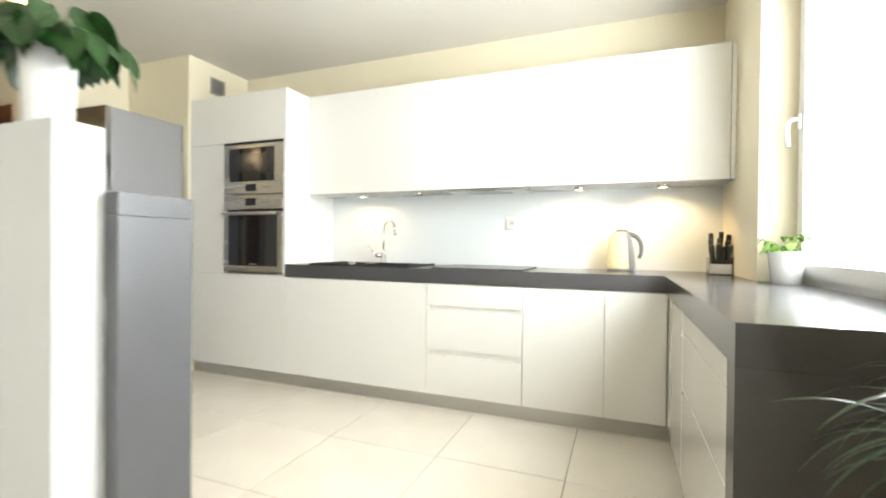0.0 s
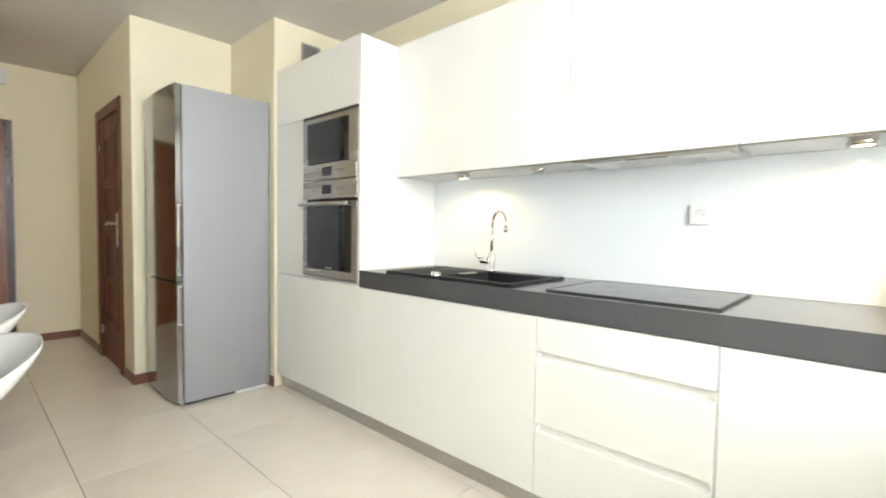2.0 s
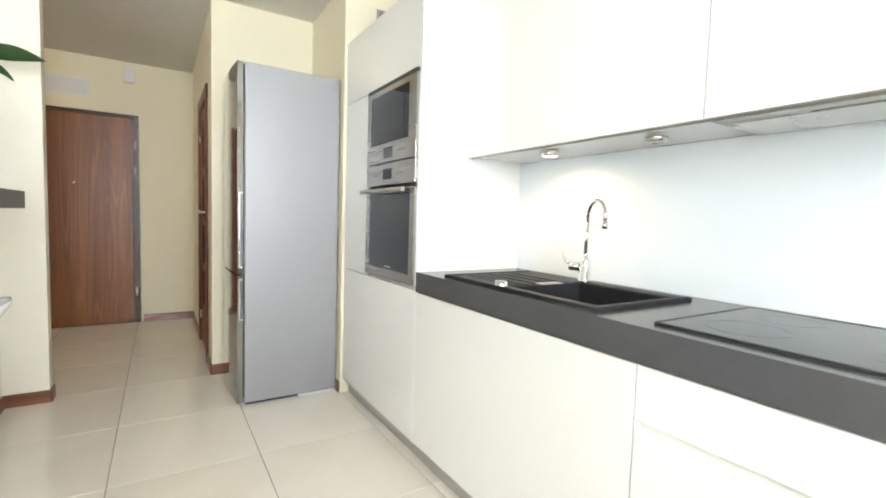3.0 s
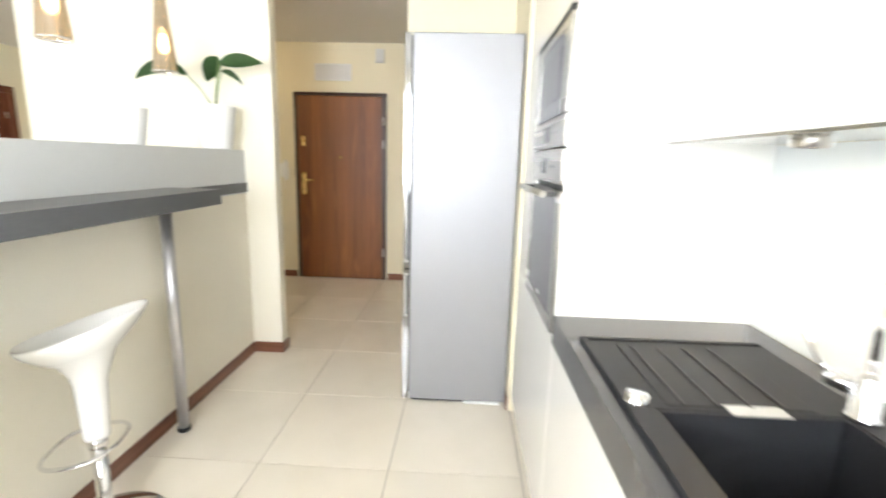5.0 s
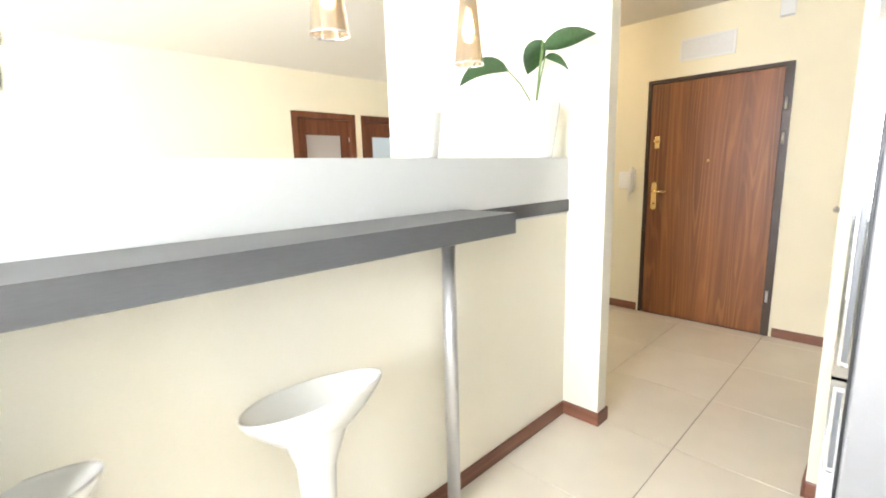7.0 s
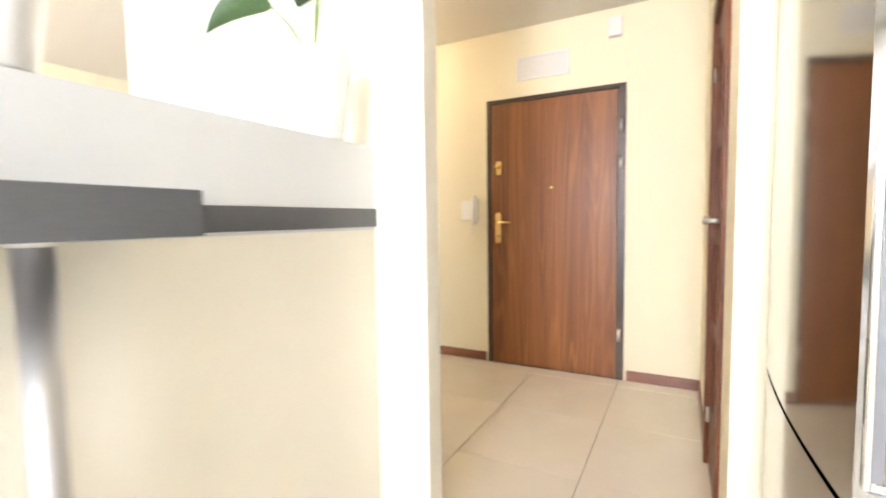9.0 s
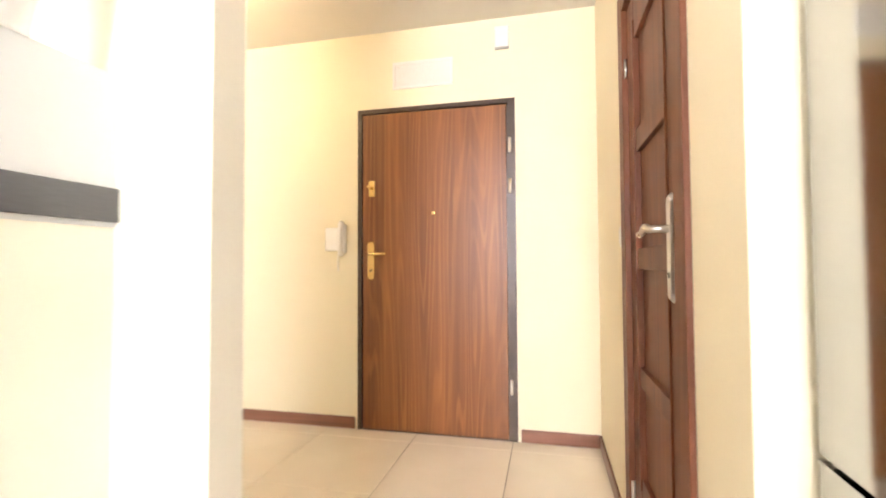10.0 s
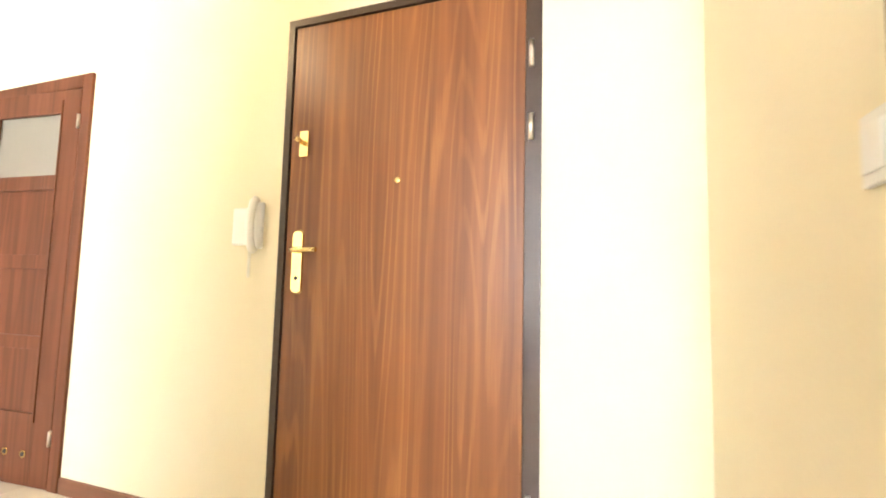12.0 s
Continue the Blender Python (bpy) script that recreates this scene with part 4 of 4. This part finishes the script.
def knife_block():
    x, y, z = 0.447, 3.02, TOP
    k = thing("knife_block", (x, y, z), "steel and white knife block full of black-handled knives", "knife block")
    part("base", box(x - 0.052, x + 0.052, y - 0.045, y + 0.045, z + 0.006, z + 0.062, 0.003), WHITE_PL, k)
    part("base_plate", box(x - 0.058, x + 0.058, y - 0.05, y + 0.05, z + 0.0005, z + 0.006, 0.001), BLACK_PL, k)
    for sx in (-1, 1):
        part("side_plate", box(x + sx * 0.0585 - 0.003, x + sx * 0.0585 + 0.003, y - 0.048, y + 0.048, z + 0.006, z + 0.10, 0.002), STEEL_X, k)
    part("insert", box(x - 0.05, x + 0.05, y - 0.04, y + 0.04, z + 0.062, z + 0.084, 0.004), BLACK_PL, k)
    rows = ((-0.022, 0.080, (-0.034, -0.011, 0.012, 0.035)), (0.004, 0.112, (-0.036, -0.004, 0.030)), (0.026, 0.148, (-0.032, 0.006, 0.038)))
    for dy, h, xs in rows:
        for n, dx in enumerate(xs):
            lean = dx * 0.3 + 0.004 * (n % 2)
            foot = Vector((x + dx, y + dy, z + 0.080))
            head = foot + Vector((lean, 0.006, h + 0.008 * ((n + 1) % 3)))
            mid = foot.lerp(head, 0.45) + Vector((-0.002, -0.002, 0))
            kn = part("knife", tube([foot, foot.lerp(head, 0.15), mid, foot.lerp(head, 0.8), head], 0.0115, 8, r_end=0.0135), BLACK_PL, k)
            part("pommel", cyl(head, head + Vector((0, 0, 0.004)), 0.0098, 8), STEEL_X, kn)


knife_block()


# ---------- plants ----------
def leaf(bm, base, way, length, width, droop, seg=7, fold=0.25, roll=0.0):
    """One leaf with a folded midrib that bends down along its length."""
    p, d = Vector(base), Vector(way).normalized()
    up = Vector((0, 0, 1))
    side = d.cross(up)
    side = side.normalized() if side.length > 0.05 else Vector((1, 0, 0))
    side = (Matrix.Rotation(radians(roll), 3, d) @ side).normalized()
    rows = []
    for i in range(seg + 1):
        u = i / seg
        wd = width * 0.5 * math.sin(math.pi * min(1, u ** 0.8 * 0.97 + 0.03)) ** 0.9 if u < 1 else 0.0
        side = (side - d * side.dot(d)).normalized()
        n = side.cross(d).normalized()
        rows.append((bm.verts.new(p - side * wd + n * wd * fold), bm.verts.new(p), bm.verts.new(p + side * wd + n * wd * fold)) if wd > 1e-4 else (bm.verts.new(p),))
        d = (d + Vector((0, 0, -droop / seg))).normalized()
        p = p + d * (length / seg)
    for a, b in zip(rows, rows[1:]):
        if len(a) == 3 and len(b) == 3:
            for i in (0, 1):
                bm.faces.new((a[i], a[i + 1], b[i + 1], b[i])).smooth = True
        elif len(a) == 3:
            for i in (0, 1):
                bm.faces.new((a[i], a[i + 1], b[0])).smooth = True
        elif len(b) == 3:
            for i in (0, 1):
                bm.faces.new((a[0], b[i + 1], b[i])).smooth = True


def pot(name, x, y, z, h, r0, r1, parent):
    t = 0.006
    return part(name, lathe([(0, z + 0.0005), (r0 - 0.004, z + 0.0005), (r0, z + 0.006), (r1, z + h - 0.004), (r1 - 0.002, z + h), (r1 - t, z + h - 0.002), (r1 - t - 0.002, z + h - 0.03), (0, z + h - 0.032)], x, y, 40), CERAMIC, parent, "white glazed ceramic pot")


def trailing_plant():
    x, y, z, h = -1.735, 0.878, 1.412, 0.270
    t = thing("potted_pothos", (x, y, z), "bushy dark green trailing plant in a tall white pot", "plant")
    pot("pot", x, y, z, h, 0.062, 0.076, t)
    part("soil", lathe([(0, z + h - 0.024), (0.066, z + h - 0.026)], x, y, 28), SOIL, t)
    rng = random.Random(4)
    for i in range(78):
        a = rng.uniform(0, 2 * math.pi)
        el = rng.uniform(-0.05, 1.3)
        r0 = rng.uniform(0.02, 0.06)
        b = Vector((x + r0 * math.cos(a), y + r0 * math.sin(a), z + h - 0.02))
        way = Vector((math.cos(a) * math.cos(el), math.sin(a) * math.cos(el), math.sin(el)))
        sl = rng.uniform(0.04, 0.115)
        mid = b + way * sl * 0.5 + Vector((0, 0, 0.04))
        tip = b + way * sl + Vector((0, 0, 0.01))
        st = part("stem", tube([b, mid, tip], 0.0025, 5), STALK, t)
        bm = bmesh.new()
        lw = Vector((way.x, way.y, way.z * 0.2 - rng.uniform(0.2, 1.2)))
        leaf(bm, tip, lw, rng.uniform(0.095, 0.155), rng.uniform(0.065, 0.092), rng.uniform(0.6, 1.9), 8, 0.2, rng.uniform(-45, 45))
        part("leaf", bm, LEAF_D, st)


trailing_plant()


def orchid():
    x, y, z = -3.80, 0.885, 1.412
    t = thing("potted_orchid", (x, y, z), "orchid with a few broad green leaves in a white pot", "plant")
    pot("pot", x, y, z, 0.255, 0.085, 0.118, t)
    part("soil", lathe([(0, z + 0.232), (0.108, z + 0.230)], x, y, 28), SOIL, t)
    b = Vector((x, y, z + 0.23))
    specs = (((0.03, 0.06, 0.26), (0.10, 0.95, 0.30), 0.28, 0.085, 0.55), ((0.02, 0.05, 0.30), (0.15, -0.45, -0.55), 0.16, 0.105, 0.9), ((0.03, 0.07, 0.22), (0.15, 0.85, 0.0), 0.17, 0.045, 1.1),
             ((0.02, -0.15, 0.20), (0.05, -0.80, 0.62), 0.34, 0.090, 1.5))
    for off, way, ln, wd, dr in specs:
        tip = b + Vector(off)
        st = part("stalk", tube([b, b + Vector(off) * 0.55 + Vector((0, 0, 0.02)), tip], 0.0042, 6, r_end=0.003), STALK, t)
        bm = bmesh.new()
        leaf(bm, tip, way, ln, wd, dr, 10, 0.18, -58 if way[1] > 0.5 else 58)
        part("leaf", bm, LEAF_D, st)


orchid()
vase = thing("flower_pot", (-3.04, 0.895, 1.412), "empty white tapered ceramic pot on the half wall", "pot")
pot("pot", -3.04, 0.895, 1.412, 0.162, 0.062, 0.082, vase)
part("pot_lining", lathe([(0.074, 1.541), (0.0, 1.5425)], -3.04, 0.895, 28), SOIL, vase)


def herb():
    x, y, z = 0.578, 2.36, TOP
    t = thing("potted_herb", (x, y, z), "small bright green herb in a white pot by the window", "plant")
    pot("pot", x, y, z, 0.142, 0.055, 0.068, t)
    part("soil", lathe([(0, z + 0.118), (0.060, z + 0.116)], x, y, 24), SOIL, t)
    rng = random.Random(9)
    for i in range(26):
        a = rng.uniform(0, 2 * math.pi)
        b = Vector((x + rng.uniform(0, 0.045) * math.cos(a), y + 0.045 * math.sin(a), z + 0.12))
        sway = Vector((math.cos(a) * 0.55 - 0.30, math.sin(a) * 0.55 + 0.1, 1.0)).normalized()
        tip = b + sway * rng.uniform(0.03, 0.10)
        st = part("stem", tube([b, tip], 0.0018, 5), LEAF_L, t)
        bm = bmesh.new()
        leaf(bm, tip, (math.cos(a) - 0.3, math.sin(a), 0.45), rng.uniform(0.032, 0.062), rng.uniform(0.026, 0.040), 2.0, 6)
        part("leaf", bm, LEAF_L, st)


herb()


def dragon_tree():
    x, y = 0.392, 0.845
    t = thing("potted_dragon_tree", (x, y, 0), "spiky dragon tree with a bent brown trunk on the floor", "plant")
    pot("pot", x, y, 0.0, 0.25, 0.085, 0.108, t)
    part("soil", lathe([(0, 0.227), (0.099, 0.225)], x, y, 28), SOIL, t)
    top = Vector((x - 0.005, y, 0.79))
    part("trunk", tube([(x, y, 0.22), (x - 0.045, y - 0.03, 0.36), (x - 0.05, y - 0.02, 0.48), (x - 0.015, y, 0.64), top], 0.020, 12, r_end=0.014), TRUNK, t)
    rng = random.Random(12)
    for i in range(72):
        a = rng.uniform(0, 2 * math.pi)
        el = rng.uniform(0.25, 1.35)
        bm = bmesh.new()
        leaf(bm, top + Vector((0, 0, rng.uniform(-0.07, 0.02))), (math.cos(a) * math.cos(el), math.sin(a) * math.cos(el), math.sin(el)), rng.uniform(0.17, 0.29), rng.uniform(0.006, 0.011), rng.uniform(1.2, 2.8), 10, 0.35)
        part("leaf", bm, LEAF_D, t)


dragon_tree()


# ---------- breakfast bar ----------
bar = thing("breakfast_bar", (-2.37, 1.10, 0), "dark grey laminate breakfast bar on a steel leg", "bar table")
part("tabletop", box(-3.178, -1.591, 0.961, 1.226, 1.141, 1.214, 0.0015), BAR_TOP, bar)
part("end_panel", box(-1.590, -1.530, 0.9535, 1.216, 0.0, 1.140, 0.0015), BAR_TOP, bar, "grey laminate end panel down to the floor")
part("end_cap", box(-1.590, -1.529, 0.9535, 1.217, 1.1412, 1.214, 0.0015), BAR_TOP, bar)
lg = part("leg", cyl((-3.028, 1.036, 0.022), (-3.028, 1.036, 1.1405), 0.026, 32), ALU, bar, "round satin aluminium leg")
part("foot", lathe([(0, 0.0), (0.028, 0.0), (0.031, 0.004), (0.031, 0.022), (0, 0.023)], -3.028, 1.036, 28), RUBBER, lg)
part("leg_flange", lathe([(0.026, 1.129), (0.036, 1.133), (0.037, 1.1408), (0, 1.1408)], -3.028, 1.036, 28), ALU, lg)
single("wall_rail", box(XP1 + 0.0005, -1.5915, 0.9535, 0.9605, 1.139, 1.201, 0.0015), BAR_TOP, "narrow dark grey laminate strip along the half wall", "rail")


def bar_stool():
    s = thing("bar_stool", (0, 0, 0), "white moulded bar stool with chrome foot ring and base", "bar stool", "bar stools at the breakfast bar")
    part("base", lathe([(0, 0.0), (0.192, 0.0), (0.195, 0.004), (0.188, 0.010), (0.12, 0.020), (0.05, 0.030), (0.034, 0.045), (0.033, 0.05), (0, 0.05)], seg=48), CHROME, s, "round polished chrome base")
    part("column", lathe([(0.0245, 0.048), (0.0245, 0.40), (0, 0.40)], seg=28), CHROME, s)
    # shell: bowl with a raised back (towards +y) flowing into a stem
    seg = 44
    bm = bmesh.new()

    def rim(a):
        k = (1 + math.sin(a)) / 2
        return 0.742 + 0.125 * k ** 1.15

    def ring(r, zf, ax=0.172, ay=0.192):
        return [bm.verts.new((ax * r * math.cos(2 * math.pi * i / seg), ay * r * math.sin(2 * math.pi * i / seg), zf(2 * math.pi * i / seg))) for i in range(seg)]

    rings = []
    for r in (0.06, 0.3, 0.55, 0.78, 0.92, 0.985):
        rings.append(ring(r, lambda a, r=r: 0.722 + (rim(a) - 0.722) * r ** 2.4))
    rings.append(ring(1.0, lambda a: rim(a) + 0.002))
    for r, drop in ((1.004, 0.008), (0.96, 0.016), (0.84, 0.026), (0.66, 0.036), (0.48, 0.042)):
        rings.append(ring(r, lambda a, r=r, drop=drop: 0.648 + (rim(a) - drop - 0.648) * (r ** 1.25)))
    for r, zz in ((0.062, 0.635), (0.052, 0.60), (0.048, 0.54), (0.044, 0.45), (0.042, 0.395), (0.040, 0.385), (0.025, 0.384)):
        rings.append([bm.verts.new((r * math.cos(2 * math.pi * i / seg), r * math.sin(2 * math.pi * i / seg), zz)) for i in range(seg)])
    bm.faces.new(rings[0])
    for a, b in zip(rings, rings[1:]):
        for i in range(seg):
            bm.faces.new((a[i], a[(i + 1) % seg], b[(i + 1) % seg], b[i])).smooth = True
    bmesh.ops.recalc_face_normals(bm, faces=bm.faces)
    part("seat_shell", bm, STOOL_W, s, "glossy white moulded seat and stem")
    # foot ring: rounded loop in front of the stem
    loop = []
    for i in range(28):
        a = 2 * math.pi * i / 28
        loop.append((0.135 * math.copysign(abs(math.cos(a)) ** 0.8, math.cos(a)), -0.035 + 0.115 * math.copysign(abs(math.sin(a)) ** 0.8, math.sin(a)), 0.372 - 0.03 * (1 - math.sin(a)) / 2))
    part("foot_ring", tube(loop, 0.0075, 10, closed=True), CHROME, s)
    part("ring_clamp", lathe([(0.025, 0.345), (0.031, 0.347), (0.031, 0.383), (0.025, 0.3835)], seg=24), CHROME, s)
    return s


stool = bar_stool()
stool.matrix_basis = pose(-2.40, 1.140, 0, 0, 0, 14)
copy_thing(stool, pose(-1.785, 1.122, 0, 0, 0, 24))


def pendant(x):
    y, z = 0.957, 1.762
    p = thing("pendant_lamp", (x, y, CEILING), "lit slim conical smoked-chrome pendant lamp over the bar", "pendant lamp", "pendant lamps over the bar")
    part("ceiling_rose", lathe([(0, CEILING - 0.0005), (0.05, CEILING - 0.0005), (0.05, CEILING - 0.018), (0.044, CEILING - 0.024), (0, CEILING - 0.025)], x, y, 28), CHROME, p)
    part("cable", cyl((x, y, z + 0.46), (x, y, CEILING - 0.02), 0.0028, 6), CHROME, p)
    part("shade", lathe([(0.056, z), (0.053, z + 0.02), (0.040, z + 0.16), (0.026, z + 0.30), (0.013, z + 0.44), (0.006, z + 0.465), (0.0, z + 0.466)], x, y, 36), SHADE, p, "metallised smoked glass cone")
    part("rim", lathe([(0.0545, z + 0.004), (0.058, z + 0.001), (0.058, z - 0.003), (0.0545, z - 0.003), (0.0545, z + 0.004)], x, y, 36), CHROME, p)
    part("socket", cyl((x, y, z + 0.17), (x, y, z + 0.24), 0.014, 16), CHROME, p)
    part("bulb", lathe([(0, z + 0.085), (0.015, z + 0.092), (0.022, z + 0.115), (0.019, z + 0.145), (0.012, z + 0.172), (0, z + 0.174)], x, y, 20), BULB, p)


for px in (-3.243, -2.640, -2.060):
    pendant(px)


# ---------- hall fittings ----------
def hall_vent():
    v = thing("air_vent", (WEST, 0.96, 2.19), "flat white ventilation cover above the entrance door", "vent")
    part("frame", boxes((WEST + 0.0005, WEST + 0.012, 0.762, 1.160, 2.195, 2.210), (WEST + 0.0005, WEST + 0.012, 0.762, 1.160, 2.355, 2.370), (WEST + 0.0005, WEST + 0.012, 0.762, 0.777, 2.210, 2.355), (WEST + 0.0005, WEST + 0.012, 1.145, 1.160, 2.210, 2.355)), WHITE_PL, v)
    part("panel", box(WEST + 0.0005, WEST + 0.006, 0.777, 1.145, 2.210, 2.355), mat("pale grey vent panel", (0.72, 0.71, 0.70), 0.5), v)
    part("screw", cyl((WEST + 0.006, 0.80, 2.335), (WEST + 0.008, 0.80, 2.335), 0.004, 8), SATIN, v)


hall_vent()
al = thing("alarm_box", (WEST, 1.47, 2.39), "small white ceiling-high alarm sensor box", "sensor")
part("case", box(WEST + 0.0005, WEST + 0.022, 1.425, 1.515, 2.395, 2.525, 0.006), WHITE_PL, al)
part("base_strip", box(WEST + 0.0005, WEST + 0.023, 1.427, 1.513, 2.385, 2.3945, 0.003), mat("grey sensor lens", (0.55, 0.55, 0.55), 0.3), al)


def intercom():
    i = thing("door_intercom", (WEST, 0.38, 1.1), "white wall intercom handset with a short cord", "intercom")
    part("body", box(WEST + 0.0005, WEST + 0.022, 0.290, 0.385, 1.150, 1.305, 0.009), PHONE_W, i)
    part("cradle", box(WEST + 0.0005, WEST + 0.016, 0.3855, 0.438, 1.135, 1.325, 0.006), PHONE_W, i)
    grip = [(WEST + 0.024, 0.412, 1.126), (WEST + 0.040, 0.412, 1.140), (WEST + 0.050, 0.412, 1.180), (WEST + 0.053, 0.412, 1.230), (WEST + 0.050, 0.412, 1.280), (WEST + 0.040, 0.412, 1.322), (WEST + 0.024, 0.412, 1.336)]
    part("handset", tube(grip, 0.0165, 14), PHONE_W, i)
    cord = []
    for k in range(90):
        a = k * 0.9
        cord.append((WEST + 0.018 + 0.006 * math.cos(a), 0.385 + 0.006 * math.sin(a), 1.136 - 0.0013 * k))
    part("cord", tube(cord, 0.0018, 5), PHONE_W, i)


intercom()


def switch(name, label, x, y, z, out):
    s = thing(name, (x, y, z), label, "switch")
    if out == "y":
        part("plate", box(x - 0.031, x + 0.031, y - 0.010, y - 0.0005, z - 0.041, z + 0.041, 0.003), WHITE_PL, s)
        part("rocker", box(x - 0.022, x + 0.022, y - 0.014, y - 0.010, z - 0.027, z + 0.027, 0.002), WHITE_PL, s)


switch("light_switch", "white light switch beside the bathroom door", -5.222, YC, 1.165, "y")

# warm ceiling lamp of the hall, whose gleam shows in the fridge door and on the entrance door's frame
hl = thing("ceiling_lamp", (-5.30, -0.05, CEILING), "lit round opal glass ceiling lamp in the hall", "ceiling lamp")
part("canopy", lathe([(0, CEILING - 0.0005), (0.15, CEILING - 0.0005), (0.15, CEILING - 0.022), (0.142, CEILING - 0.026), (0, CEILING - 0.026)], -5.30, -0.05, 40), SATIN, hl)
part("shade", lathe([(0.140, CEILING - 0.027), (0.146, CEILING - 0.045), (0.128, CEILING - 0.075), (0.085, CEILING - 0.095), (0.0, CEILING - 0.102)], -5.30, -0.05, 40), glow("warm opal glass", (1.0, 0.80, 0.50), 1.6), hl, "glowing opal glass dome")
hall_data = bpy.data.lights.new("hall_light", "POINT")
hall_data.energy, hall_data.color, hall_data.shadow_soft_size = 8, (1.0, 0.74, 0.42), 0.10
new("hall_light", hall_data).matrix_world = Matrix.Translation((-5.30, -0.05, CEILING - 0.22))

# grille high on the chimney breast above the tall cabinet
gr = thing("chimney_vent", (-3.366, 2.98, 2.33), "small grey ventilation grille on the chimney breast", "vent")
part("frame", boxes((-3.3655, -3.356, 2.905, 3.055, 2.335, 2.350), (-3.3655, -3.356, 2.905, 3.055, 2.460, 2.475), (-3.3655, -3.356, 2.905, 2.920, 2.350, 2.460), (-3.3655, -3.356, 3.040, 3.055, 2.350, 2.460)), mat("grey plastic grille", (0.36, 0.34, 0.31), 0.5), gr)
part("backing", box(-3.3655, -3.364, 2.920, 3.040, 2.350, 2.460), BLACK_PL, gr)
for k in range(8):
    part("slat", box(-3.364, -3.357, 2.920, 3.040, 2.353 + 0.0135 * k, 2.359 + 0.0135 * k), bpy.data.materials["grey plastic grille"], gr)

# ---------- floor tiles ----------
PITCH_X, PITCH_Y, JOINT = 0.6275, 0.598, 0.0035
HX, HY = (PITCH_X - JOINT) / 2, (PITCH_Y - JOINT) / 2
tile_bm = box(-HX, HX, -HY, HY, -0.012, 0.0)
bmesh.ops.bevel(tile_bm, geom=[e for e in tile_bm.edges if all(v.co.z > -0.001 for v in e.verts)], offset=0.0012, segments=1, affect="EDGES")
tile_mesh = bpy.data.meshes.new("tile")
tile_bm.to_mesh(tile_mesh)
tile_bm.free()
tile_mesh.materials.append(TILE)
for i in range(-10, 2):
    for j in range(-9, 3):
        o = new("tile", tile_mesh)
        o.parent = floor
        o.matrix_basis = Matrix.Translation((-0.305 + PITCH_X * (i + 0.5), 2.115 + PITCH_Y * (j - 0.5), 0))
